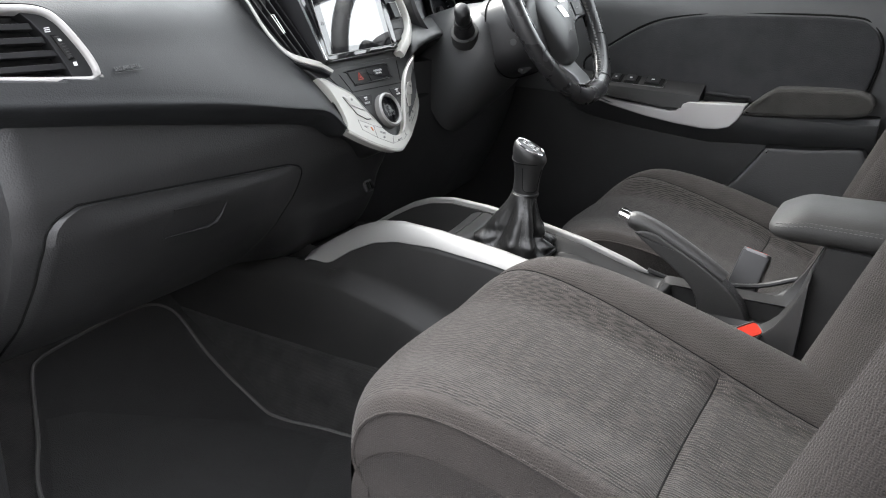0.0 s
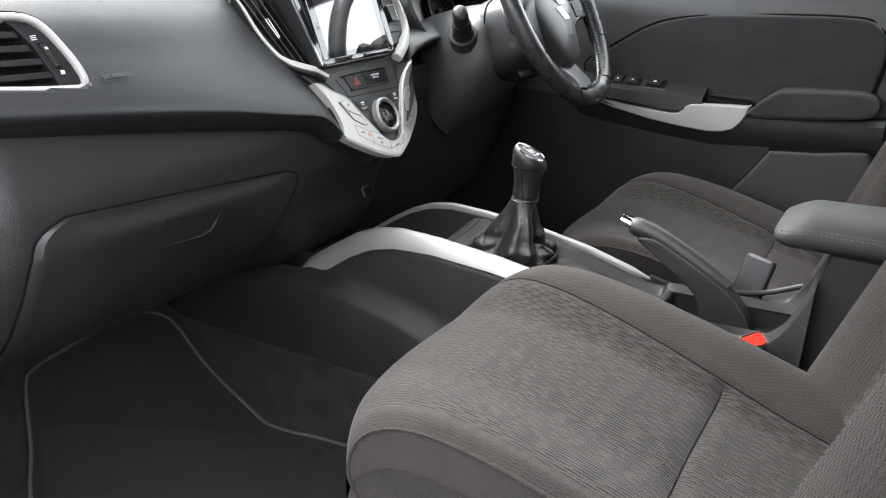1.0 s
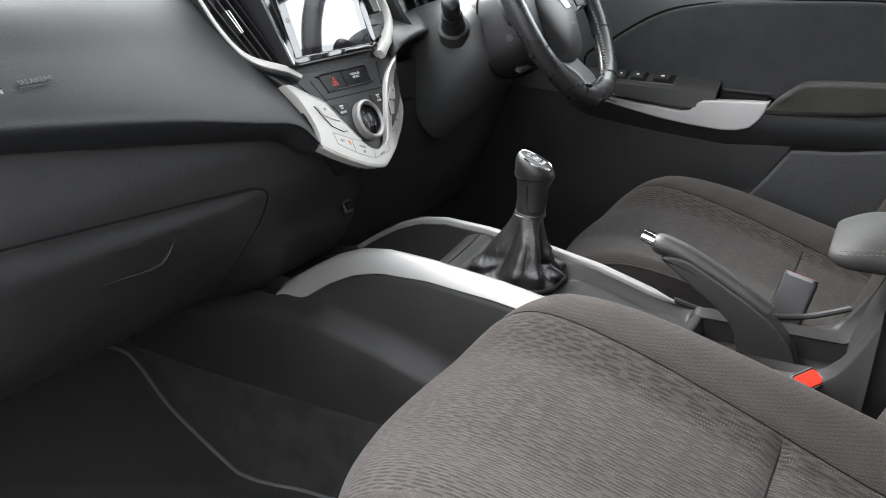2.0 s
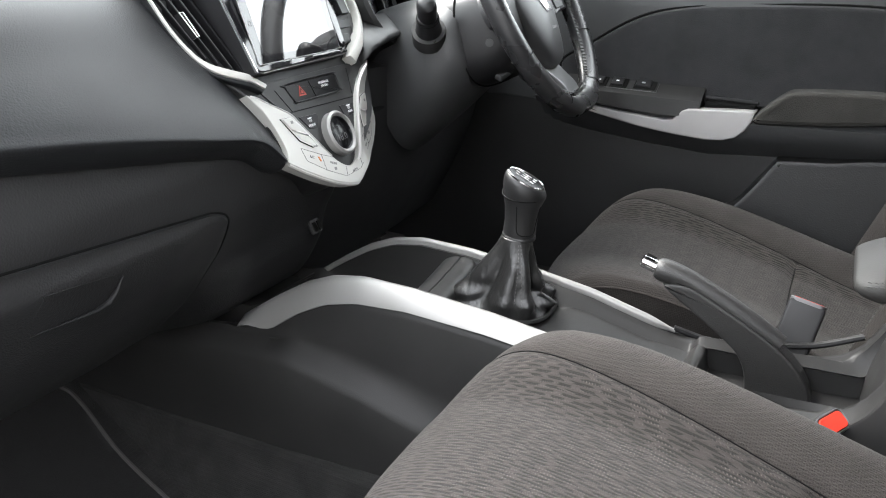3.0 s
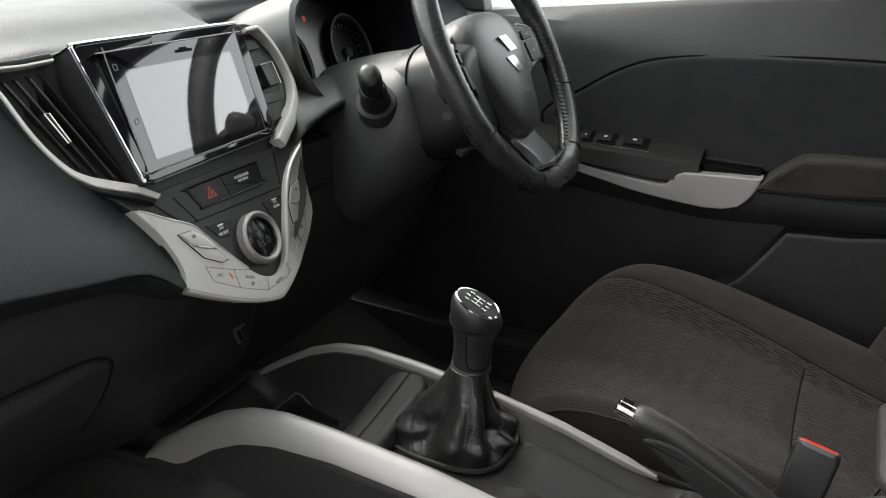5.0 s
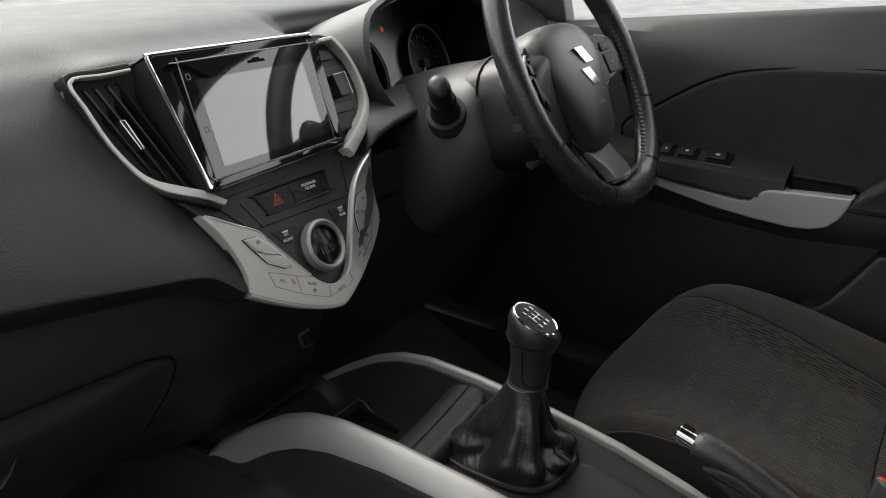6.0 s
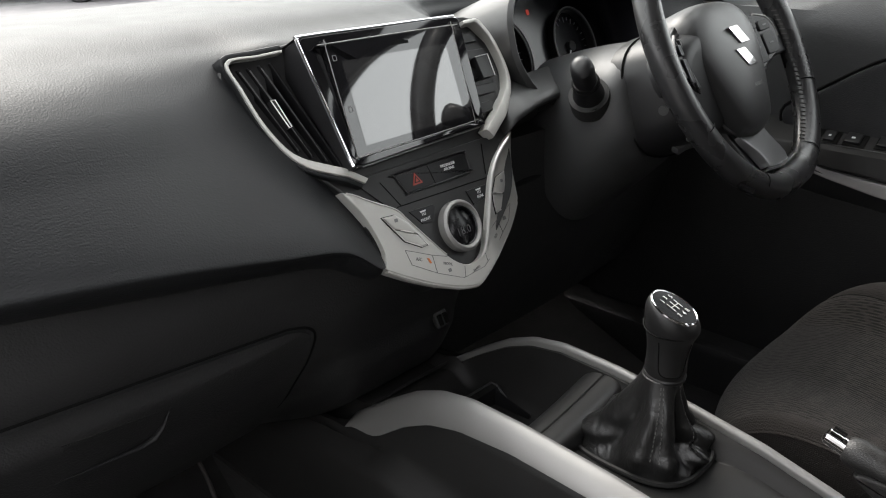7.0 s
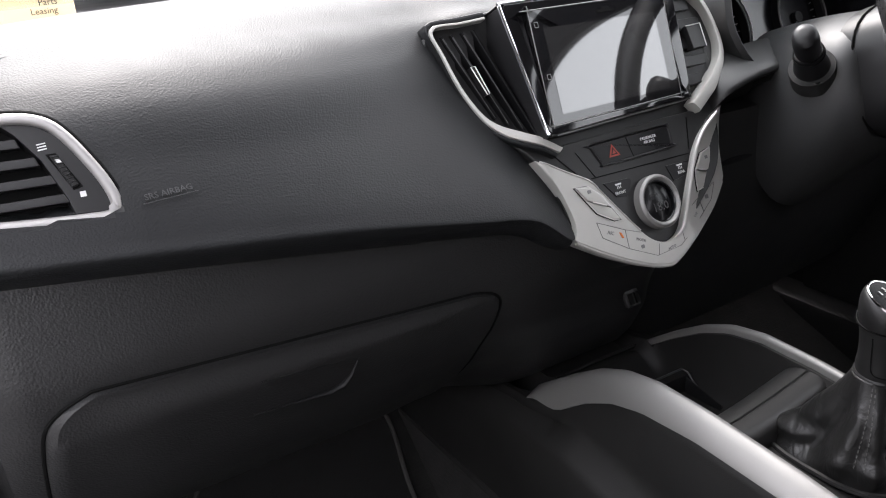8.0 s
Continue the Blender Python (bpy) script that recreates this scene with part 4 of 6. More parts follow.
def armrest():
    a = thing("armrest", "grey-black stitched vinyl armrest on the console box", "armrest", (-0.005, -0.5, 0.02))
    x0, x1 = -0.078, 0.066
    rings = []
    for i in range(40):
        t = (i / 39) ** 1.8
        y = -0.366 - 0.37 * t
        r = (1 - (1 - min(1, t / 0.08)) ** 2) ** 0.5 if t < 0.08 else 1.0
        bot, head = 0.4480 + 0.006 * t - 0.004 * (r - 1), 0.484 + 0.012 * smooth(0.0, 0.12, t) + 0.010 * smooth(0.05, 0.6, t)
        zc, hh = (bot + head) / 2, (head - bot) / 2 * (0.35 + 0.65 * r)
        hw = (x1 - x0) / 2 - 0.022 * (1 - r)
        ring = []
        for j in range(28):
            ang = 2 * math.pi * j / 28
            c, s_ = math.cos(ang), math.sin(ang)
            m = (abs(c) ** 2.7 + abs(s_) ** 2.7) ** (1 / 2.7)
            ring.append(Vector(((x0 + x1) / 2 + hw * c / m, y, zc + hh * s_ / m)))
        rings.append(ring)
    part("pad", loft(rings), ARMREST, a)
    for dz in (0.0, 0.0045):
        for i in range(60):
            y = -0.376 - 0.0056 * i
            z = 0.4800 + dz - 0.006 * (1 - smooth(0, 0.12, i / 60)) + 0.010 * i / 60
            part("stitch", tube([(x0 - 0.0002, y, z), (x0 - 0.0002, y - 0.0036, z + 0.0001)], 0.0006, 4), STITCH, a)
    part("post", loft([[Vector((x, y, z)) for x, y in ((-0.078, yf), (-0.078, -0.75), (0.068, -0.75), (0.068, yf))] for z, yf in ((0.02, -0.40), (0.33, -0.405), (0.385, -0.418), (0.42, -0.430), (0.458, -0.440))]), CONSOLE, a)
    part("latch", box((0.016, 0.02, 0.008), (-0.045, -0.392, 0.456), round_=0.003), SMOOTH, a)


armrest()


def basis(up, along_):
    """A turn that carries z to the first way and y as near as can be to the second."""
    z = Vector(up).normalized()
    y = Vector(along_)
    y = (y - z * y.dot(z)).normalized()
    return Matrix((y.cross(z), y, z)).transposed().to_4x4()


def buckle(at, tilt, label):
    b = thing("seat_belt_buckle", label, "buckle", at, "seat belt buckles")
    m = Matrix.Translation(at) @ tilt @ Matrix.Scale(0.80, 4)
    bm = box((0.030, 0.056, 0.085), (0, 0, -0.030), round_=0.006)
    bmesh.ops.transform(bm, matrix=m, verts=bm.verts)
    part("body", bm, SMOOTH, b)
    bm = prism(rounded(-0.011, -0.024, 0.011, 0.024, 0.007), lambda u, v, d: m @ Vector((u, v, 0.0125 + d)), -0.004, 0.003, 0.0015)
    part("release_button", bm, RED, b, "red release button")
    bm = frame_ring(rounded(-0.0140, -0.0270, 0.0140, 0.0270, 0.009), rounded(-0.0115, -0.0245, 0.0115, 0.0245, 0.007), lambda u, v, d: m @ Vector((u, v, 0.0125 + d)), -0.004, 0.0025, 0.001)
    part("rim", bm, SPOKE, b)
    bm = box((0.018, 0.030, 0.16), (0, 0, -0.14), round_=0.003)
    bmesh.ops.transform(bm, matrix=m, verts=bm.verts)
    part("stalk", bm, STEEL, b, "metal anchor strap")


buckle((-0.108, -0.368, 0.330), basis((-0.30, -0.50, 0.81), (0.89, -0.45, 0.0)), "black belt buckle with a red button by the passenger seat")
buckle((0.128, -0.332, 0.352), Euler((radians(10), radians(24), 0)).to_matrix().to_4x4(), "black belt buckle with a red button by the driver's seat")


# ---- floor mat ----
def floor_mat():
    pts = [(-0.640, 0.20), (-0.618, 0.40), (-0.552, 0.505), (-0.490, 0.600), (-0.462, 0.622), (-0.420, 0.630), (-0.310, 0.640), (-0.235, 0.636), (-0.208, 0.610), (-0.210, 0.570), (-0.232, 0.488), (-0.242, 0.400), (-0.245, 0.305), (-0.225, 0.200), (-0.222, -0.02), (-0.645, -0.02)]
    out = anticlockwise(crom([(a, b, 0) for a, b in pts], 6, True))
    m = thing("floor_mat", "black pile floor mat with a bound edge", "floor mat", (-0.41, 0.3, 0.02))
    c = Vector((-0.41, 0.32))
    rings = [[Vector((c.x + (p.x - c.x) * f, c.y + (p.y - c.y) * f, floor_z(c.y + (p.y - c.y) * f) + 0.010)) for p in out] for f in (1.0, 0.9, 0.75, 0.6, 0.45, 0.3, 0.15, 0.02)]
    low = [[Vector((p.x, p.y, floor_z(p.y) + 0.001)) for p in out]]
    part("pad", loft(low + rings), MAT, m, "", 85)
    part("edge_binding", tube([Vector((p.x, p.y, floor_z(p.y) + 0.010)) for p in out], 0.0032, 6, True), PIPING, m, "grey bound edge")


floor_mat()

# ---- centre stack ----
SA = radians(27.4)


def M(r, v, d):
    """Place on the sloping face of the centre stack: r from the centre line, v up the face, d towards the cabin."""
    d = d - 0.62 * max(0.0, -r - 0.12) - 0.25 * max(0.0, r - 0.13)
    return Vector((XC + r, 0.30 + math.sin(SA) * v - math.cos(SA) * d, 0.63 + math.cos(SA) * v + math.sin(SA) * d))


def face_matrix(r, v, d):
    o = M(r, v, d)
    x, y = Vector((1, 0, 0)), Vector((0, math.sin(SA), math.cos(SA)))
    n = x.cross(y)
    m = Matrix((x, y, n)).transposed().to_4x4()
    m.translation = o
    return m


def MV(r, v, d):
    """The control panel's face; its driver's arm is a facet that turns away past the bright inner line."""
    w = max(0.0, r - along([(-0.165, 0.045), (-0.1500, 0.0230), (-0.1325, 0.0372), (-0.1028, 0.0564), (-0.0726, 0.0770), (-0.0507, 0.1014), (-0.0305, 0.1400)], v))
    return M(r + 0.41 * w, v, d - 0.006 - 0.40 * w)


def face_matrix_v(r, v, d):
    return face_matrix(r, v, d - 0.006)


def lines(name, pairs, place, d, radius, mat, parent):
    """Fine joints between two places on a face."""
    for a, b in pairs:
        part(name, tube([place(*a, d), place((a[0] + b[0]) / 2, (a[1] + b[1]) / 2, d), place(*b, d)], radius, 5), mat, parent)


def stack():
    s = thing("centre_stack", "black centre stack with a silver V-shaped control panel", "centre stack", (XC, 0.32, 0.46))
    back = crom([(-0.186, 0.112, 0), (-0.178, 0.070, 0), (-0.165, 0.022, 0), (-0.142, -0.014, 0), (-0.128, -0.036, 0), (-0.115, -0.068, 0), (-0.108, -0.118, 0), (-0.074, -0.140, 0), (-0.038, -0.164, 0), (-0.010, -0.172, 0), (0.020, -0.164, 0), (0.050, -0.142, 0), (0.102, -0.104, 0), (0.124, -0.070, 0), (0.134, -0.032, 0), (0.152, 0.010, 0), (0.172, 0.045, 0), (0.176, 0.085, 0), (0.160, 0.112, 0), (0.112, 0.1185, 0), (0.0, 0.1215, 0), (-0.125, 0.1185, 0)], 3, True)
    part("base_panel", prism(back, M, -0.10, -0.0065, 0.002), STACKP, s)
    # silver V: one plate with a dip below the dial
    flow = lambda pts, k=5: [(p.x, p.y) for p in crom([(a, b, 0) for a, b in pts], k)]
    left = flow([(-0.1290, -0.0385), (-0.1144, -0.0762), (-0.1088, -0.1100), (-0.1155, -0.1260)])
    arc = flow([(-0.1155, -0.1260), (-0.0866, -0.1449), (-0.0499, -0.1649), (-0.0137, -0.1785), (0.0120, -0.1765), (0.0734, -0.1416), (0.1082, -0.1100)], 6)
    right = flow([(0.1082, -0.1100), (0.1171, -0.0740), (0.1366, -0.0331)])
    inner = flow([(0.1386, -0.0305), (0.0994, -0.0507), (0.0750, -0.0726), (0.0544, -0.1028), (0.0352, -0.1325), (0.0210, -0.1500), (0.0020, -0.1565), (-0.0160, -0.1510), (-0.0313, -0.1364), (-0.0493, -0.1111), (-0.0662, -0.0858), (-0.0760, -0.0725), (-0.1050, -0.0550), (-0.1290, -0.0385)])
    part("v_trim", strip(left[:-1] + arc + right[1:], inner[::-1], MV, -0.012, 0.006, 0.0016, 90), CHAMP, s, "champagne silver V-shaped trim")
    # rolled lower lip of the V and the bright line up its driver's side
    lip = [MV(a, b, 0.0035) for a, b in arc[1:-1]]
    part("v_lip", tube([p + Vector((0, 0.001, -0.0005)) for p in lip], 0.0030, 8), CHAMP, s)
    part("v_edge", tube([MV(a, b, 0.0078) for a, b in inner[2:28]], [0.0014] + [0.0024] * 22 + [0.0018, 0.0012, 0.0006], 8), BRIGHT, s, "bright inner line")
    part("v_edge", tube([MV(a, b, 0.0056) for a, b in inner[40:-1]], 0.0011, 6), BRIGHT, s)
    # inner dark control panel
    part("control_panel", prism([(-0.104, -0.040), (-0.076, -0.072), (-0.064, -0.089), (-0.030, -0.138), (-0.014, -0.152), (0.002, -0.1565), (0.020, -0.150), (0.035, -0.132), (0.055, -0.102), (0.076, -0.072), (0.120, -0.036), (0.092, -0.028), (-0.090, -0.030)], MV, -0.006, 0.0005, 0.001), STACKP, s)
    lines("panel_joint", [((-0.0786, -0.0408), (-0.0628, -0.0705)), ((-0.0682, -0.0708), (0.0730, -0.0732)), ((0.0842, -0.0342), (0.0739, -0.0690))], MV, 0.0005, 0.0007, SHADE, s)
    # rocker buttons: a six-sided cap with a ridge across its middle
    rockers = (
        ([(-0.0978, -0.0763), (-0.0814, -0.0778), (-0.0684, -0.0901), (-0.0605, -0.1045), (-0.0889, -0.0914)], [(-0.0889, -0.0914), (-0.0605, -0.1045), (-0.0526, -0.1189), (-0.0613, -0.1181), (-0.0799, -0.1064)]),
        ([(0.0808, -0.0769), (0.0975, -0.0728), (0.0918, -0.0881), (0.0850, -0.0970), (0.0665, -0.0930)], [(0.0665, -0.0930), (0.0850, -0.0970), (0.0726, -0.1135), (0.0612, -0.1157), (0.0630, -0.1052)]),
    )
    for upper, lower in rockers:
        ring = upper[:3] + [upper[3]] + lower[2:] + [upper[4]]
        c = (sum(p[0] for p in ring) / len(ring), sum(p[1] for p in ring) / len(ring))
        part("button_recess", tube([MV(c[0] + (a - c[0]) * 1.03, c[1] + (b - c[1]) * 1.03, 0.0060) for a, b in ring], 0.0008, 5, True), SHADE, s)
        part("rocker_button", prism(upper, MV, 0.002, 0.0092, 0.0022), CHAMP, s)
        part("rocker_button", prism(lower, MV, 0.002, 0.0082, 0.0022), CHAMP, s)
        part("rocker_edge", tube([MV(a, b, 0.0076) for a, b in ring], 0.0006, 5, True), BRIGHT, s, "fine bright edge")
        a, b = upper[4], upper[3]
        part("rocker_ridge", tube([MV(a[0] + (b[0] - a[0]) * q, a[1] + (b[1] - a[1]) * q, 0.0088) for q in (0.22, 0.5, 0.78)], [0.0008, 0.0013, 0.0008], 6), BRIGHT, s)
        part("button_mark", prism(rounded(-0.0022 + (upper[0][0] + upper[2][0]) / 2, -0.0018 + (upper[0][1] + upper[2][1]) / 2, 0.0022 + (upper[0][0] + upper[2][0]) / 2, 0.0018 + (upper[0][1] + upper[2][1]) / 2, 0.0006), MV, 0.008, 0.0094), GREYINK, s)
    # row of flush keys along the bottom
    row = [(-0.0833, -0.1151), (-0.0510, -0.1308), (-0.0314, -0.1385)]
    low = [(-0.0815, -0.1318), (-0.0528, -0.1506), (-0.0189, -0.1672), (0.0160, -0.1653), (0.0374, -0.1549), (0.0784, -0.1292), (0.0904, -0.1116)]
    joints = list(zip(row, row[1:])) + list(zip(low, low[1:])) + [((-0.0833, -0.1151), (-0.0815, -0.1318)), ((-0.0510, -0.1308), (-0.0528, -0.1506)), ((-0.0126, -0.1560), (-0.0170, -0.1672)), ((0.0240, -0.1480), (0.0230, -0.1610)), ((0.0346, -0.1345), (0.0374, -0.1549)), ((0.0600, -0.1230), (0.0620, -0.1400)), ((0.0346, -0.1345), (0.0600, -0.1230)), ((0.0600, -0.1230), (0.0904, -0.1116))]
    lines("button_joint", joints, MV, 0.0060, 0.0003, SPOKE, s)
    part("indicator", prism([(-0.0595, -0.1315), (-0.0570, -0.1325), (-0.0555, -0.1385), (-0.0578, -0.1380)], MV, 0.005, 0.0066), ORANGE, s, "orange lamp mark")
    lettering("A/C", 0.0052, face_matrix_v(-0.0700, -0.1295, 0.0062) @ Matrix.Rotation(radians(-24), 4, "Z"), GREYINK, s)
    lettering("MODE", 0.0044, face_matrix_v(-0.0345, -0.1460, 0.0062) @ Matrix.Rotation(radians(-24), 4, "Z"), GREYINK, s)
    part("pictogram", prism(rounded(-0.0370, -0.1550, -0.0325, -0.1512, 0.001), MV, 0.005, 0.0063), GREYINK, s)
    lettering("AUTO", 0.0042, face_matrix_v(0.0030, -0.1640, 0.0062) @ Matrix.Rotation(radians(8), 4, "Z"), GREYINK, s)
    lettering("OFF", 0.0040, face_matrix_v(0.0490, -0.1395, 0.0062) @ Matrix.Rotation(radians(30), 4, "Z"), GREYINK, s)
    part("pictogram", prism(rounded(0.0700, -0.1270, 0.0750, -0.1225, 0.001), MV, 0.005, 0.0063), GREYINK, s)
    # dial
    dc, dr = (0.0030, -0.1135), 0.0278
    ring = lambda r, k=48: [Vector((dc[0] + r * math.cos(2 * math.pi * i / k), dc[1] + r * 1.04 * math.sin(2 * math.pi * i / k))) for i in range(k)]
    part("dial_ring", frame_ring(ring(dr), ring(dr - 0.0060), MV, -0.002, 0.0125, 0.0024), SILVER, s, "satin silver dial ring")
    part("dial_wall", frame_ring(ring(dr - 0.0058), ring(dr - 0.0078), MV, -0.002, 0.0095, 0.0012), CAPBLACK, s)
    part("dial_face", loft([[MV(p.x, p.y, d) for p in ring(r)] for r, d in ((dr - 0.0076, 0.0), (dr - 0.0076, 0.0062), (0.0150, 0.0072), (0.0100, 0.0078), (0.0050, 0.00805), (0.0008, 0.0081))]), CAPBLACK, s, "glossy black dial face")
    lettering("18.0", 0.0130, face_matrix_v(dc[0] + 0.000, dc[1] - 0.006, 0.0082), DIMINK, s, "temperature", 0.0001)
    lettering("AUTO", 0.0036, face_matrix_v(dc[0] - 0.005, dc[1] + 0.008, 0.0082), DIMINK, s)
    # small dark buttons beside the dial
    part("defrost_button", prism([(-0.0565, -0.0790), (-0.0213, -0.0806), (-0.0185, -0.0840), (-0.0290, -0.0985), (-0.0440, -0.0965)], MV, -0.002, 0.0016, 0.0008), SMOOTH, s)
    part("defrost_button", prism([(0.0330, -0.0795), (0.0672, -0.0800), (0.0593, -0.0944), (0.0380, -0.0975)], MV, -0.002, 0.0016, 0.0008), SMOOTH, s)
    lettering("FRONT", 0.0044, face_matrix_v(-0.0380, -0.0930, 0.0018), WHITE, s)
    lettering("REAR", 0.0044, face_matrix_v(0.0520, -0.0905, 0.0018), WHITE, s)
    for r, v in ((-0.0380, -0.0860), (0.0520, -0.0845)):
        for i in range(3):
            part("pictogram", box((0.0007, 0.0030, 0.0003), MV(r - 0.0022 + 0.0022 * i, v - 0.0010, 0.0017), Euler((radians(90) - SA, 0, 0)).to_matrix(), round_=0), WHITE, s)
        part("pictogram", prism([(r - 0.0045, v + 0.0030), (r + 0.0045, v + 0.0030), (r + 0.0036, v + 0.0012), (r - 0.0036, v + 0.0012)], MV, 0.001, 0.0019), WHITE, s)
    # hazard strip in a chamfered well
    hz = crom([(-0.0570, -0.0400, 0), (-0.0550, -0.0375, 0), (0.0430, -0.0362, 0), (0.0500, -0.0378, 0), (0.0520, -0.0430, 0), (0.0505, -0.0580, 0), (0.0470, -0.0602, 0), (-0.0440, -0.0608, 0), (-0.0490, -0.0595, 0)], 3, True)
    hz = anticlockwise([(p.x, p.y) for p in hz])
    part("hazard_well", frame_ring(offset(hz, -0.0020), offset(hz, 0.0004), MV, -0.004, 0.0022, 0.0009), SMOOTH, s)
    part("hazard_panel", prism(offset(hz, 0.0006), MV, -0.004, 0.0012, 0.0008), STRIP, s, "glossy black hazard switch strip")
    lines("hazard_joint", [((-0.0090, -0.0380), (-0.0060, -0.0600))], MV, 0.0013, 0.0005, SHADE, s)
    tri = lambda k: [(-0.0305 + 0.0088 * k * math.cos(a), -0.0505 + 0.0088 * k * math.sin(a)) for a in (radians(90), radians(210), radians(330))]
    part("hazard_triangle", prism(tri(1.0), MV, 0.000, 0.0016), REDINK, s, "red warning triangle")
    part("hazard_triangle", prism(tri(0.62), MV, 0.000, 0.0018), STRIP, s)
    part("hazard_triangle", prism(tri(0.34), MV, 0.000, 0.0020), REDINK, s)
    lettering("PASSENGER\nAIR BAG", 0.0044, face_matrix_v(0.0210, -0.0470, 0.0014), WHITE, s)
    return s


stack()


def MB(r, v, d):
    """The screen surround's face, turned a little towards the driver."""
    d = d - SCREEN_TURN * r
    return Vector((XC + r, 0.30 + math.sin(SA) * v - math.cos(SA) * d, 0.63 + math.cos(SA) * v + math.sin(SA) * d))


def MF(r, v, d):
    """The surround's gloss front, square to the stack."""
    return MB(r, v, d + 0.010 * r)


def MS(r, v, d):
    """The screen's own face, a little more upright than the stack."""
    return MB(r, v, d + 0.002 + 0.085 * (v - 0.047))


SCREEN_TURN = 0.075


def screen_unit():
    s = thing("touchscreen", "switched-off touchscreen in a glossy black surround", "screen", M(0, -0.02, 0), "")
    bez = [(p.x, p.y) for p in crom([(-0.1285, 0.1070, 0), (-0.1275, 0.1135, 0), (-0.1215, 0.1160, 0), (-0.030, 0.1170, 0), (0.1010, 0.1185, 0), (0.1150, 0.1170, 0), (0.1185, 0.1090, 0), (0.1087, 0.0430, 0), (0.0995, -0.0080, 0), (0.0965, -0.0130, 0), (0.0896, -0.0152, 0), (-0.0193, -0.0185, 0), (-0.1060, -0.0216, 0), (-0.1150, -0.0200, 0), (-0.1185, -0.0150, 0), (-0.1236, 0.0468, 0)], 3, True)]
    part("housing", prism(bez, MB, -0.045, 0.0030, 0.0015), SMOOTH, s, "satin black side walls of the surround")
    gl = anticlockwise([(p.x, p.y) for p in crom([(-0.1042, 0.0985, 0), (-0.1025, 0.1020, 0), (-0.0990, 0.1030, 0), (0.0895, 0.1055, 0), (0.0925, 0.1045, 0), (0.0935, 0.1010, 0), (0.0855, -0.0020, 0), (0.0845, -0.0055, 0), (0.0810, -0.0070, 0), (-0.1030, -0.0120, 0), (-0.1065, -0.0108, 0), (-0.1075, -0.0075, 0)], 3, True)])
    hole = anticlockwise([(a.x, a.y) for a in offset(gl, -0.0012)])
    rim_ = anticlockwise(offset(anticlockwise(bez), 0.0016))
    rim_, hole = (spokes(o, (-0.005, 0.048), 160) for o in (rim_, hole))
    part("surround", strip(rim_, hole, MF, -0.004, 0.0062, 0.0010, 160), GLOSS, s, "glossy black surround", 30)
    part("glass", prism(gl, MS, -0.005, 0.0068, 0.0008), SCREEN, s, "", 12)
    part("display", prism([(-0.0890, 0.0840), (0.0730, 0.0855), (0.0700, 0.0010), (-0.0922, -0.0024)], MS, 0.004, 0.0071), DISPLAY, s, "pale reflecting display area", 12)
    line = [(-0.1120, -0.0205), (-0.1165, -0.0180), (-0.1188, -0.0130), (-0.1236, 0.0468), (-0.1287, 0.1070), (-0.1277, 0.1137), (-0.1217, 0.1163), (-0.0300, 0.1174), (0.1010, 0.1189), (0.1140, 0.1176), (0.1186, 0.1095)]
    part("chrome_line", tube(crom([tuple(MB(a, b, 0.0036)) for a, b in line], 3), [0.0006, 0.0010, 0.0014] + [0.0019] * 24 + [0.0014, 0.0012, 0.0010, 0.0006], 8), CHROME, s, "chrome edge line")
    part("glass_edge", tube([MS(a.x, a.y, 0.0066) for a in gl], 0.0006, 5, True), SILVER, s, "thin bright glass edge")
    part("surround_edge", tube([MB(a, b, 0.0034) for a, b in ((-0.1060, -0.0217), (-0.0193, -0.0186), (0.0896, -0.0153), (0.0966, -0.0131), (0.0996, -0.0080), (0.1088, 0.0430), (0.1186, 0.1090))], 0.0007, 5), SILVER, s, "fine satin edge line")
    # tape mark in place of writing, two side keys, lock slot
    part("card_slot", prism(rounded(-0.0120, 0.0925, 0.0140, 0.0955, 0.001), MS, 0.006, 0.0072), SHADE, s)
    part("card_slot", prism(rounded(-0.0050, 0.0952, 0.0070, 0.0975, 0.001), MS, 0.006, 0.0072), SHADE, s)
    for v in (0.0850, 0.0330):
        part("side_key", frame_ring(rounded(-0.1000, v, -0.0945, v + 0.0060, 0.001), rounded(-0.0992, v + 0.0008, -0.0953, v + 0.0052, 0.0006), MS, 0.006, 0.0072, 0.0001), GREYINK, s)


screen_unit()


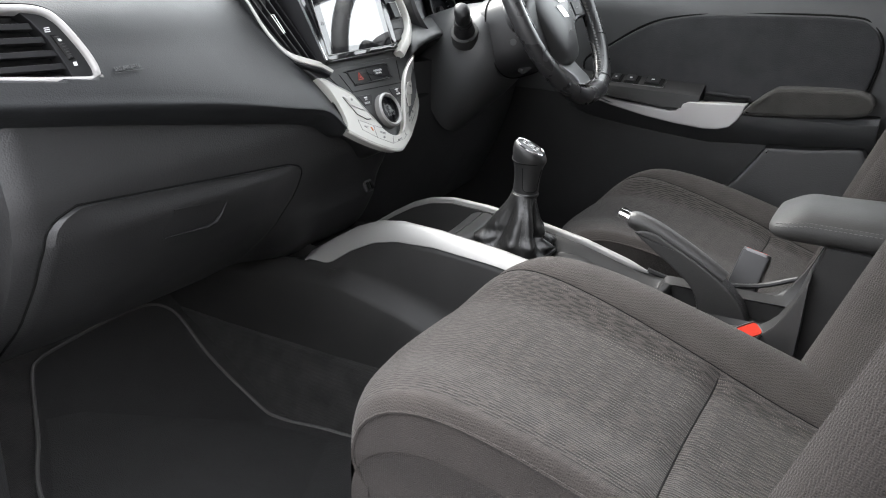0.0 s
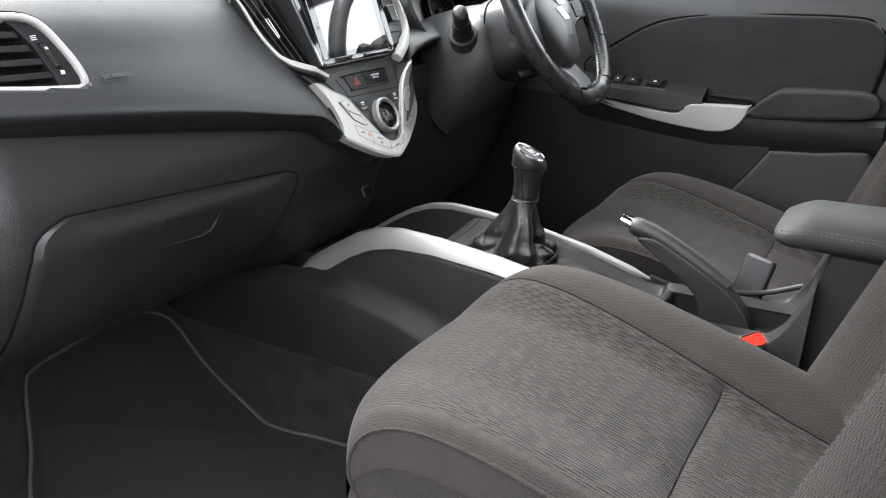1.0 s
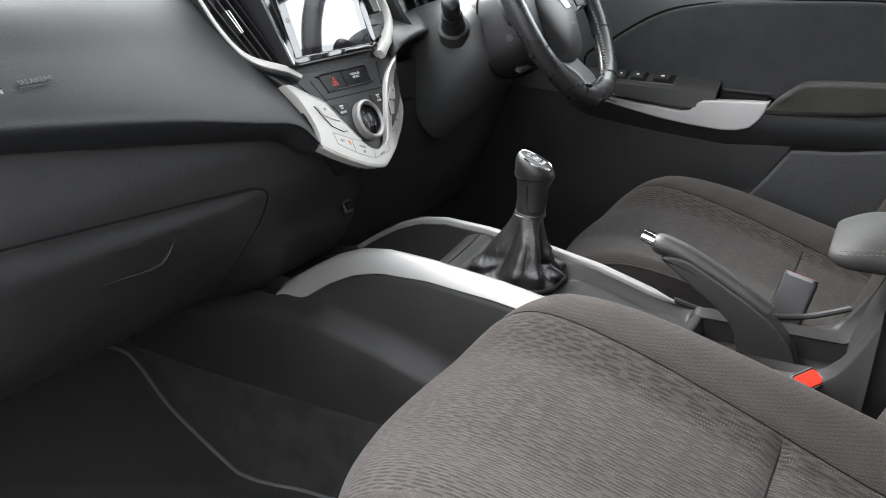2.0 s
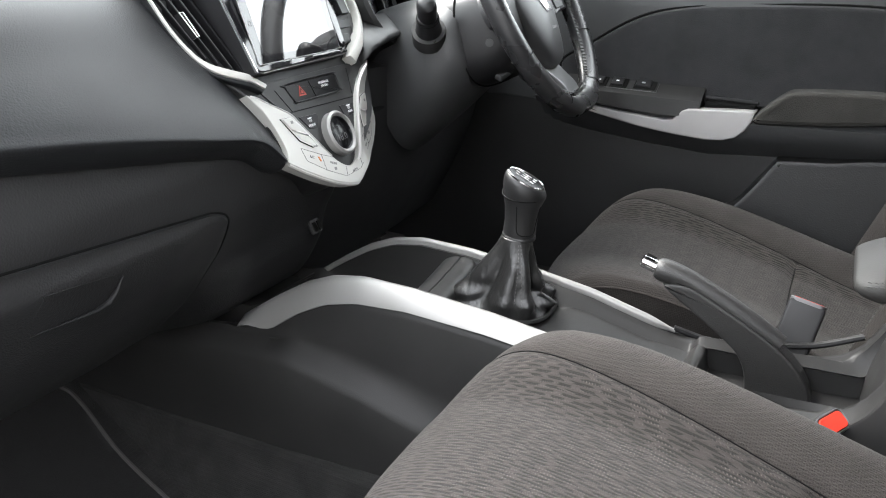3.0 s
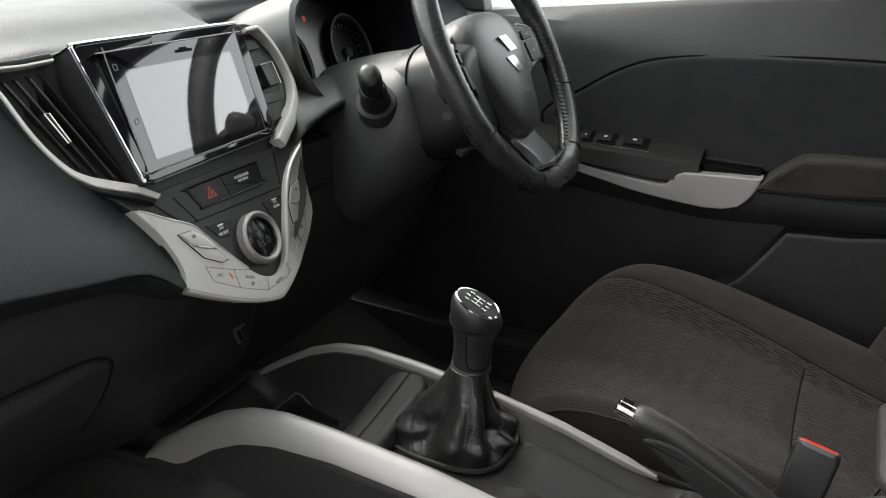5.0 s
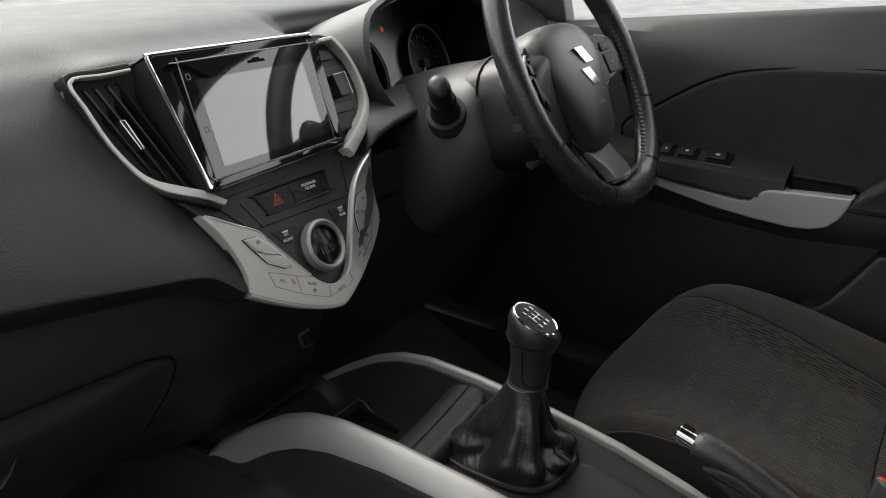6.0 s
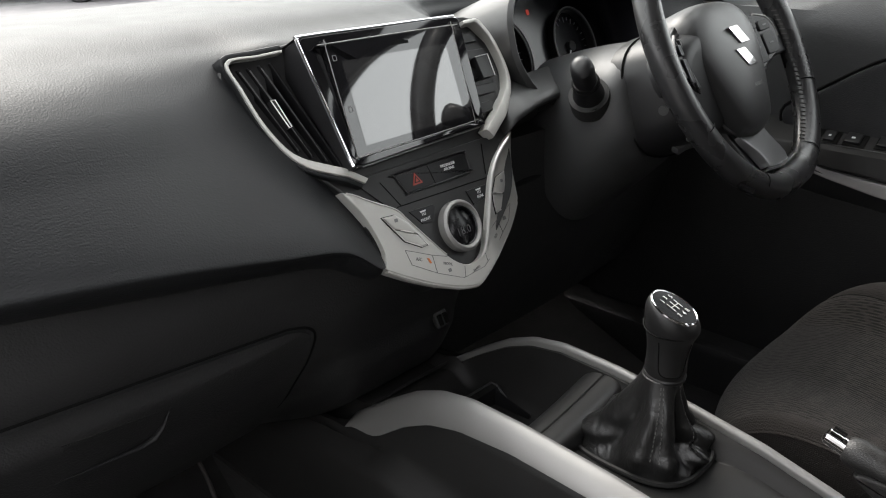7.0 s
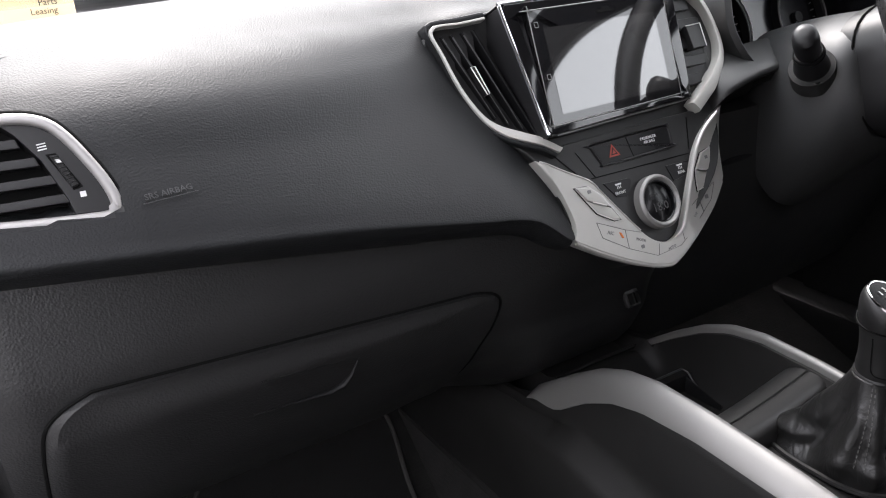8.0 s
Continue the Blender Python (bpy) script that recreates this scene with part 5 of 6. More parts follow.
def centre_vents():
    v = thing("centre_air_vent", "black slatted air vent with a silver edge beside the screen", "air vent", M(-0.15, 0.0, 0), "air vents")
    flow = lambda pts, k=5: [(p.x, p.y) for p in crom([(a, b, 0) for a, b in pts], k)]
    inner = flow([(-0.1350, 0.1098), (-0.1550, 0.1124), (-0.1793, 0.1155), (-0.1762, 0.0884), (-0.1700, 0.0520), (-0.1608, 0.0230), (-0.1514, 0.0078), (-0.1362, -0.0050), (-0.0973, -0.0333)])
    outer = flow([(-0.1350, 0.1125), (-0.1550, 0.1150), (-0.1816, 0.1182), (-0.1786, 0.0884), (-0.1726, 0.0504), (-0.1636, 0.0201), (-0.1552, 0.0039), (-0.1412, -0.0112), (-0.1030, -0.0372)])
    wide = flow([(-0.1333, 0.1235), (-0.1560, 0.1265), (-0.1852, 0.1280), (-0.1832, 0.1000), (-0.1772, 0.0580), (-0.1680, 0.0210), (-0.1585, -0.0015), (-0.1440, -0.0185), (-0.1120, -0.0440)])
    wide = [tuple(Vector(a) * 0.55 + Vector(b) * 0.45) for a, b in zip(wide, outer)]
    # the vent's depth is a shallow plate with its shade painted near-black
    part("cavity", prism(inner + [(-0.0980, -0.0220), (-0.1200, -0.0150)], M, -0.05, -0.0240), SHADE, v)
    part("silver_edge", strip(outer, inner, M, -0.010, 0.0030, 0.0010), CHAMP, v, "satin silver edge")
    part("inner_wall", loft([[M(a, b, d) for a, b in inner] for d in (-0.026, -0.0104)], closed=False), SLAT, v)
    part("flange", strip(wide, outer, M, -0.020, 0.0012, 0.0030), DASH, v, "moulded flange round the vent")
    ends = [((-0.1717, 0.1083), (-0.1480, 0.0130)), ((-0.1633, 0.1070), (-0.1390, 0.0040)), ((-0.1538, 0.1060), (-0.1285, -0.0060)), ((-0.1445, 0.1050), (-0.1190, -0.0130))]
    for k, (a, b) in enumerate(ends):
        a, b = Vector(a), Vector(b)
        n_ = Vector((b - a).orthogonal()).normalized() * 0.0011
        slat = part("slat", prism([(a + n_)[:], (a - n_)[:], (b - n_)[:], (b + n_)[:]], M, -0.022, -0.0030, 0.0008), SLAT, v)
        if k < 3:
            part("slat_edge", tube([M(*(a + (b - a) * q), -0.0030) for q in (0.03, 0.35, 0.7, 0.98)], [0.0009, 0.0008, 0.0006, 0.0003], 5), SPOKE, slat)
    tab = [(-0.1584, 0.0690), (-0.1548, 0.0684), (-0.1496, 0.0384), (-0.1518, 0.0382)]
    part("tab", prism(tab, M, -0.006, 0.0030, 0.0010), SMOOTH, v, "small tab on the slats")
    part("tab_edge", tube([M(a, b, 0.0032) for a, b in tab], 0.0006, 5, True), BRIGHT, v, "thin chrome outline")
    w = thing("centre_air_vent", "black slatted air vent with a broad silver arc", "air vent", M(0.13, 0.0, 0), "air vents")
    out = flow([(0.1160, 0.1087), (0.1330, 0.1100), (0.1498, 0.1089), (0.1690, 0.0884), (0.1790, 0.0554), (0.1752, 0.0273), (0.1490, -0.0012), (0.0990, -0.0325)])
    inn = flow([(0.1160, 0.1045), (0.1280, 0.1045), (0.1432, 0.1042), (0.1622, 0.0825), (0.1698, 0.0540), (0.1640, 0.0296), (0.1362, 0.0080), (0.0905, -0.0205)])
    # again a near-black plate that paints the shade behind the slats
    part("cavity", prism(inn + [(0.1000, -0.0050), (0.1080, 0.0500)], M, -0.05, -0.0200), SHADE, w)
    part("inner_wall", loft([[M(a, b, d) for a, b in inn] for d in (-0.022, -0.0104)], closed=False), SLAT, w)
    part("silver_edge", strip(out, inn, M, -0.010, 0.0055, 0.0034), CHAMP, w, "satin silver arc")
    for k in range(5):
        vv = 0.0900 - 0.0215 * k
        a, b = 0.1130 - 0.0040 * k, (0.1440, 0.1570, 0.1600, 0.1530, 0.1260)[k]
        slat = part("slat", prism([(a, vv + 0.0075), (b, vv + 0.0085), (b, vv - 0.0040), (a, vv - 0.0050)], M, -0.020, -0.0060, 0.0012), SMOOTH, w)
    part("tab", prism([(0.1215, 0.0655), (0.1500, 0.0675), (0.1500, 0.0400), (0.1235, 0.0385)], M, -0.012, -0.0010, 0.0012), SMOOTH, w)
    part("tab_line", tube([M(0.1215, 0.0655, -0.0008), M(0.1500, 0.0675, -0.0008), M(0.1500, 0.0400, -0.0008)], 0.0006, 5), BRIGHT, w)


centre_vents()


# ---- passenger side vent ----
def side_vent():
    def place(u, v, d):
        return Vector((-0.593 + u, 0.292 + 0.36 * v - d * 0.93 - 0.10 * u, 0.676 + 0.93 * v + d * 0.36))
    v = thing("side_air_vent", "black slatted side air vent with a bright silver frame", "air vent", place(0, 0, 0), "air vents")
    outer = anticlockwise(crom(VENT_LINE, 12, True))
    inner = offset(outer, 0.0078)
    part("frame", frame_ring(outer, inner, place, -0.012, 0.004, 0.0022), PEARL, v, "satin silver frame", 60)
    part("gap", tube([place(p.x, p.y, -0.001) for p in offset(outer, -0.0012)], 0.0014, 6, True), SHADE, v)
    # shaded hollow painted as a near-black plate
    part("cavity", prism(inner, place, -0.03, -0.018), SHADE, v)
    face = [(0.036, -0.034), (0.038, -0.028), (0.029, 0.000), (0.016, 0.024), (0.002, 0.036), (-0.020, 0.039), (-0.012, 0.030), (0.000, 0.010), (0.010, -0.020), (0.012, -0.032)]
    part("face_plate", prism(face, place, -0.018, -0.001, 0.001), SMOOTH, v)
    for k in range(5):
        z = 0.028 - 0.0145 * k
        right = 0.002 if k > 1 else -0.012 + 0.006 * k
        part("slat", prism([(-0.080, z + 0.002), (right + 0.005 * k * 0.6, z + 0.002 - 0.002), (right + 0.005 * k * 0.6 + 0.002, z - 0.007), (-0.080, z - 0.004)], place, -0.014, -0.003 - 0.0005 * k, 0.001), SMOOTH, v)
    wheel = [(0.006, 0.012), (0.011, 0.012), (0.0195, -0.012), (0.0145, -0.013)]
    part("thumbwheel_slot", prism([(a + (a - 0.0125) * 0.35, b * 1.12) for a, b in wheel], place, -0.003, -0.0006), SHADE, v)
    part("thumbwheel", prism(wheel, place, -0.003, 0.0022, 0.0015), RUBBER, v, "ribbed black thumbwheel")
    for k in range(9):
        t = k / 8
        a, b = Vector((0.0066 + 0.0082 * t, 0.0105 - 0.0225 * t)), Vector((0.0112 + 0.0080 * t, 0.0108 - 0.0220 * t))
        part("thumbwheel_rib", tube([place(a.x, a.y, 0.0020 + 0.0006 * math.sin(math.pi * t)), place(b.x, b.y, 0.0020 + 0.0006 * math.sin(math.pi * t))], 0.0005, 4), SMOOTH, v)
    part("mark", prism([(0.0085, 0.0085), (0.0115, 0.0085), (0.0125, 0.006), (0.0095, 0.006)], place, 0.001, 0.0026), WHITE, v)
    for k in range(3):
        part("pictogram", prism([(0.000, 0.0215 - 0.002 * k), (0.006, 0.0220 - 0.002 * k), (0.006, 0.0212 - 0.002 * k), (0.000, 0.0207 - 0.002 * k)], place, -0.002, -0.0005), WHITE, v)
    part("pictogram", prism([(0.0185, -0.0165), (0.0225, -0.0165), (0.0225, -0.0205), (0.0185, -0.0205)], place, -0.002, -0.0005), WHITE, v)
    d = thing("demister_vent", "small silver-rimmed demister vent on the dash top", "air vent", (-0.60, 0.42, 0.738), "air vents")
    pl = lambda u, w, q: Vector((-0.625 + u, 0.435 + w, 0.7385 + 0.06 * w + q))
    o = [Vector((0.040 * math.cos(a), 0.018 * math.sin(a))) for a in (2 * math.pi * i / 28 for i in range(28))]
    part("rim", frame_ring(o, offset(o, 0.004), pl, -0.01, 0.004, 0.001), SILVER, d)
    part("grille", prism(offset(o, 0.004), pl, -0.01, 0.001), SMOOTH, d)


side_vent()
# embossed airbag wording on the pad
n = Vector((0.058, -0.778, 0.625))
xa = Vector((0.995, 0.075, 0.0)).normalized()
xa = (xa - n * xa.dot(n)).normalized()
ya = n.cross(xa).normalized()
mm = Matrix((xa, ya, xa.cross(ya))).transposed().to_4x4()
mm.translation = Vector((-0.513, 0.2742, 0.648)) + n * 0.0016
lettering("SRS AIRBAG", 0.0069, mm @ Matrix.Translation((-0.003, 0.0005, 0)), EMBOSS, dash, "airbag_lettering", 0.0004, "embossed grey wording")
part("airbag_underline", tube([mm @ Vector((-0.0235, -0.0040, 0)), mm @ Vector((0.0185, -0.0040, 0))], 0.0004, 5), EMBOSS, dash)


# ---- driver's side: lower panel, column, cluster ----
def knee(u, v):
    x = XC - 0.02 + 0.70 * u
    z = 0.22 + 0.36 * v
    return (x, 0.345 - 0.02 * math.sin(math.pi * u) + 0.10 * (1 - v) ** 2 - 0.015 * v, z)


part("knee_panel", sheet(knee, 30, 16, (0, 0.05, 0)), KNEE, dash, "dark lower panel around the steering column")
sock = thing("power_socket", "black capped power socket under the centre stack", "socket", (-0.005, 0.295, 0.383))
part("socket_body", box((0.022, 0.008, 0.024), (-0.003, 0.309, 0.383), Euler((radians(-28), 0, 0)).to_matrix(), 0.003), LOWER, sock)
part("socket_port", box((0.006, 0.006, 0.014), (-0.008, 0.305, 0.383), Euler((radians(-28), 0, 0)).to_matrix(), 0.001), SHADE, sock)
part("socket_port", box((0.006, 0.006, 0.014), (0.002, 0.305, 0.383), Euler((radians(-28), 0, 0)).to_matrix(), 0.001), SHADE, sock)


# panel that sweeps from the V to the column: a soft rolled edge with a dark hollow below
wing = crom([(0.096, 0.296, 0.590), (0.100, 0.286, 0.606), (0.110, 0.279, 0.617), (0.130, 0.278, 0.624), (0.160, 0.282, 0.628), (0.205, 0.288, 0.630), (0.250, 0.294, 0.630)], 6)
WING = [(0.010, 0.055, -0.045), (0.006, 0.030, -0.020), (0.002, 0.008, -0.008), (0.0, 0.001, -0.004), (0.0, 0.0, 0.0), (0.0, 0.003, 0.004), (-0.001, 0.012, 0.008), (-0.001, 0.026, 0.014), (-0.001, 0.050, 0.022)]
part("wing_panel", loft([[p + Vector(q) for q in WING] for p in wing], closed=False), STACKP, dash, "panel with a soft edge sweeping to the column", 60)


def cluster():
    c = thing("instrument_cluster", "dark instrument cluster with two round dials in a hooded binnacle", "instrument cluster", (0.33, 0.40, 0.60))
    T = radians(22)

    def pl(u, v, d):
        return Vector((0.322 + u, 0.362 + math.sin(T) * v - math.cos(T) * d, 0.656 + math.cos(T) * v + math.sin(T) * d))
    inner = anticlockwise(crom([(-0.158, 0.030, 0), (-0.160, 0.000, 0), (-0.143, -0.036, 0), (-0.112, -0.054, 0), (-0.046, -0.058, 0), (0.046, -0.058, 0), (0.112, -0.054, 0), (0.143, -0.036, 0), (0.160, 0.0, 0), (0.156, 0.046, 0), (0.126, 0.080, 0), (0.060, 0.098, 0), (0.0, 0.101, 0), (-0.060, 0.098, 0), (-0.126, 0.080, 0), (-0.150, 0.056, 0)], 3, True))
    outer = offset(inner, -0.011)
    part("binnacle", frame_ring(outer, inner, pl, -0.12, 0.050, 0.005), STACKP, c, "hooded surround")
    part("face", prism(inner, pl, -0.10, -0.052), TINT, c)
    part("liner", frame_ring(offset(inner, -0.001), offset(inner, 0.003), pl, -0.06, 0.038, 0.001), TINT, c, "glossy black inner surround")
    for cx in (-0.078, 0.082):
        ring = [Vector((cx + 0.050 * math.cos(a), 0.016 + 0.057 * math.sin(a))) for a in (2 * math.pi * i / 40 for i in range(40))]
        dial = part("dial", frame_ring(ring, offset(ring, 0.0045), pl, -0.054, -0.040, 0.001), SMOOTH, c)
        part("dial_edge", tube([pl(p.x, p.y, -0.0395) for p in ring], 0.0012, 5, True), SILVER, c, "thin bright dial edge")
        for i in range(21):
            a = radians(225 - 270 * i / 20)
            r0, r1 = (0.037 if i % 2 else 0.034), 0.041
            part("tick", tube([pl(cx + r0 * math.cos(a), 0.016 + r0 * 1.1 * math.sin(a), -0.0512), pl(cx + r1 * math.cos(a), 0.016 + r1 * 1.1 * math.sin(a), -0.0512)], 0.0007, 4), GREYINK, c)
        a = radians(232)
        part("needle", tube([pl(cx, 0.016, -0.048), pl(cx + 0.038 * math.cos(a), 0.016 + 0.038 * math.sin(a), -0.048)], 0.0010, 5), WHITE, c)
        part("hub", prism([Vector((cx + 0.008 * math.cos(b), 0.016 + 0.008 * math.sin(b))) for b in (2 * math.pi * i / 20 for i in range(20))], pl, -0.052, -0.046, 0.001), SMOOTH, c)
    part("warning_lamp", prism(rounded(0.001, 0.073, 0.007, 0.081, 0.002), pl, -0.053, -0.0512), LAMPRED, c, "small red warning lamp")


cluster()


def column():
    c = thing("steering_column", "black plastic steering column shroud with a darker cover", "steering column", (0.325, 0.25, 0.5))

    def shell(stations, power, n=44):
        """Rounded sections along the column: y, centre x and z, half width, half height."""
        rows = crom([(y, x, z) for y, x, z, hw, hh in stations], 4)
        size = crom([(hw, hh, 0) for y, x, z, hw, hh in stations], 4)
        rings = []
        for p, q in zip(rows, size):
            ring = []
            for j in range(n):
                a = 2 * math.pi * j / n
                co, si = math.cos(a), math.sin(a)
                m = (abs(co) ** power + abs(si) ** power) ** (1 / power)
                ring.append(Vector((p.y + q.x * co / m, p.x + 0.30 * q.y * si / m, p.z + q.y * si / m)))
            rings.append(ring)
        return loft(rings)
    part("lower_shroud", shell([(0.190, 0.310, 0.626, 0.095, 0.052), (0.194, 0.308, 0.624, 0.106, 0.060), (0.210, 0.305, 0.616, 0.114, 0.070), (0.245, 0.303, 0.596, 0.116, 0.086), (0.290, 0.305, 0.570, 0.106, 0.100), (0.340, 0.310, 0.540, 0.092, 0.112)], 2.5), COLUMN, c)
    part("column_cover", shell([(0.128, 0.336, 0.652, 0.090, 0.044), (0.132, 0.336, 0.650, 0.104, 0.058), (0.150, 0.335, 0.642, 0.114, 0.068), (0.185, 0.333, 0.630, 0.120, 0.074), (0.215, 0.331, 0.620, 0.120, 0.074)], 3.2), SMOOTH, c, "darker cover behind the wheel")
    part("cover_joint", tube([Vector((0.332 + 0.1215 * co / m, 0.196 + 0.30 * 0.0755 * si / m, 0.626 + 0.0755 * si / m)) for co, si, m in ((math.cos(t), math.sin(t), (abs(math.cos(t)) ** 3.2 + abs(math.sin(t)) ** 3.2) ** (1 / 3.2)) for t in (2 * math.pi * k / 60 for k in range(60)))], 0.0012, 5, True), SHADE, c)
    part("screw_well", tube([(0.2185, 0.150, 0.626), (0.2235, 0.152, 0.6265)], 0.0060, 14), COLUMN, c)
    part("key_slot", box((0.030, 0.012, 0.010), (0.258, 0.140, 0.578), Euler((radians(20), radians(-20), radians(-18))).to_matrix(), 0.002), SPOKE, c)
    st = thing("stalk_switch", "black column stalk with a rounded end and rubber collar", "stalk", (0.18, 0.22, 0.63))
    ax = Vector((-0.052, -0.020, 0.050)).normalized()
    o = Vector((0.183, 0.231, 0.639))
    part("collar", tube([o + ax * t for t in (-0.020, 0.0, 0.003, 0.004, 0.001, -0.002)], [0.0252, 0.0252, 0.0245, 0.0225, 0.0212, 0.0190], 32), RUBBER, st, "rubber collar")
    part("arm", tube([o + ax * t for t in (-0.004, 0.012, 0.026, 0.034)], [0.0205, 0.0178, 0.0158, 0.0152], 24), SMOOTH, st)
    part("end_switch", tube([o + ax * t for t in (0.0352, 0.037, 0.056, 0.064, 0.0685, 0.0705)], [0.0145, 0.0156, 0.0164, 0.0154, 0.0112, 0.004], 24, squash=0.86), SMOOTH, st)
    side, up = ax.orthogonal().normalized(), ax.cross(ax.orthogonal().normalized())
    for t in (0.0345, 0.0290):
        part("index_line", tube([o + ax * t + (side * math.cos(a) + up * math.sin(a)) * (0.0152 + 0.2 * (0.0345 - t)) for a in (2 * math.pi * i / 28 for i in range(28))], 0.0007, 4, True), SHADE, st)


column()


# ---- steering wheel ----
WT, WY = radians(30), 0.0549        # rake and slight turn of the wheel
WC = Vector((0.3598, 0.1642, 0.6673))
WU = Vector((math.cos(WY), math.sin(WY), 0))
WV = Vector((-math.sin(WY) * math.sin(WT), math.cos(WY) * math.sin(WT), math.cos(WT)))
WN = WU.cross(WV)


def W(u, v, d):
    return WC + WU * u + WV * v + WN * d


def steering_wheel():
    s = thing("steering_wheel", "black leather three-spoke steering wheel with silver accents", "steering wheel", WC)
    def rim(a, r=0.184):
        u, v = r * math.cos(a), r * math.sin(a)
        if v < -0.178:
            v = -0.178 - (-v - 0.178) * 0.33
        return u, v
    path = [W(*rim(2 * math.pi * i / 96), 0.030) for i in range(96)]
    bm = tube(path, 0.0158, 14, True, squash=1.12)
    part("rim", bm, WHEEL, s, "black leather rim")
    # joints of the leather at the lower rim
    for a0 in (-25, -62, 205, 242):
        u, v = rim(radians(a0))
        tang = Vector((-math.sin(radians(a0)), math.cos(radians(a0)), 0))
        rad = Vector((math.cos(radians(a0)), math.sin(radians(a0)), 0))
        pts = [W(u + rad.x * 0.0156 * math.cos(b), v + rad.y * 0.0156 * math.cos(b), 0.030 + 0.0174 * math.sin(b)) for b in (2 * math.pi * k / 18 for k in range(18))]
        part("rim_joint", tube(pts, 0.0008, 4, True), SHADE, s)
    for i in range(30):
        a = radians(-60 + 70 * i / 29)
        u, v = rim(a, 0.1685)
        u2, v2 = rim(a + 0.018, 0.1665)
        part("stitch", tube([W(u, v, 0.036), W(u2, v2, 0.030)], 0.0011, 4), STITCH, s)
    # airbag pad
    half = [(0.0, 0.068), (0.050, 0.064), (0.080, 0.050), (0.092, 0.024), (0.089, -0.008), (0.070, -0.052), (0.047, -0.092), (0.030, -0.108), (0.0, -0.113)]
    out = anticlockwise(crom([(a, b, 0) for a, b in half] + [(-a, b, 0) for a, b in reversed(half[1:-1])], 5, True))
    rings = [[W(p.x * f, (p.y + 0.02) * f - 0.02, d) for p in out] for f, d in ((1.02, -0.030), (1.02, 0.004), (1.0, 0.013), (0.97, 0.0205), (0.93, 0.0262), (0.87, 0.0305), (0.74, 0.0350), (0.58, 0.0382), (0.40, 0.0404), (0.20, 0.0416), (0.02, 0.0420))]
    part("airbag_pad", loft(rings), PADSKIN, s, "smooth grey-black airbag pad", 60)
    part("pad_joint", tube([W(p.x * 1.005, (p.y + 0.02) * 1.005 - 0.02, 0.0055) for p in out], 0.0012, 5, True), SHADE, s)
    # two slanted bright bars in place of the maker's badge
    part("badge_bar", prism([(-0.021, 0.024), (0.005, 0.024), (0.024, 0.001), (-0.002, 0.001)], W, 0.036, 0.0435, 0.0008), CHROME, s, "bright slanted badge bar")
    part("badge_bar", prism([(-0.024, -0.005), (0.002, -0.005), (0.021, -0.029), (-0.005, -0.029)], W, 0.036, 0.0435, 0.0008), CHROME, s, "bright slanted badge bar")
    lettering("AIRBAG", 0.0075, Matrix.Translation(W(0.006, -0.054, 0.0406)) @ Matrix((WU, WV, WN)).transposed().to_4x4(), GREYINK, s)
    lift = lambda u, v, d: W(u, v - 0.012, d + 0.006 + 0.018 * smooth(0.08, 0.16, abs(u)))
    # side spokes with button pods
    for sg in (-1, 1):
        sp = crom([(sg * 0.066, 0.056, 0), (sg * 0.100, 0.056, 0), (sg * 0.140, 0.044, 0), (sg * 0.176, 0.028, 0), (sg * 0.178, -0.012, 0), (sg * 0.130, -0.018, 0), (sg * 0.098, -0.042, 0), (sg * 0.080, -0.060, 0), (sg * 0.062, -0.040, 0)], 3, True)
        spoke = part("side_spoke", prism(sp, lift, -0.018, 0.004, 0.004), SMOOTH, s)
        pod = crom([(sg * 0.086, 0.048, 0), (sg * 0.112, 0.048, 0), (sg * 0.142, 0.036, 0), (sg * 0.150, 0.012, 0), (sg * 0.140, -0.010, 0), (sg * 0.112, -0.022, 0), (sg * 0.092, -0.030, 0), (sg * 0.086, 0.0, 0)], 3, True)
        part("button_pod", prism(pod, lift, 0.0, 0.0075, 0.002), CAPBLACK, spoke)
        part("spoke_trim", tube([lift(sg * 0.120, 0.0475, 0.006), lift(sg * 0.140, 0.0395, 0.006), lift(sg * 0.150, 0.026, 0.006), lift(sg * 0.152, 0.008, 0.006)], 0.0020, 6), SILVER, spoke, "silver trim line")
        for a, b, c, d in ((0.092, 0.028, 0.114, 0.043), (0.117, 0.022, 0.138, 0.036), (0.092, -0.020, 0.114, 0.024), (0.117, -0.012, 0.140, 0.018)):
            part("button", prism([(sg * p.x, p.y) for p in rounded(a, b, c, d, 0.003)], lift, 0.004, 0.0100, 0.0015), SMOOTH, spoke)
            part("button_mark", prism([(sg * p.x, p.y) for p in rounded((a + c) / 2 - 0.0035, (b + d) / 2 - 0.001, (a + c) / 2 + 0.0035, (b + d) / 2 + 0.001, 0.0005)], lift, 0.0095, 0.0103), GREYINK, spoke)
    # lower spoke: a dark silver plate that ends in a chrome clip at the rim
    drop = lambda u, v, d: W(u, v, d + 0.020 * smooth(-0.095, -0.155, v))
    part("lower_spoke", prism([(-0.050, -0.070), (-0.046, -0.110), (-0.040, -0.176), (0.040, -0.176), (0.046, -0.110), (0.050, -0.070)], drop, -0.018, 0.000, 0.004), SMOOTH, s)
    part("spoke_cover", prism(crom([(-0.036, -0.104, 0), (0.0, -0.110, 0), (0.036, -0.104, 0), (0.032, -0.130, 0), (0.029, -0.157, 0), (0.0, -0.160, 0), (-0.029, -0.157, 0), (-0.032, -0.130, 0)], 3, True), drop, -0.004, 0.010, 0.004), SPOKE, s, "dark silver spoke cover")
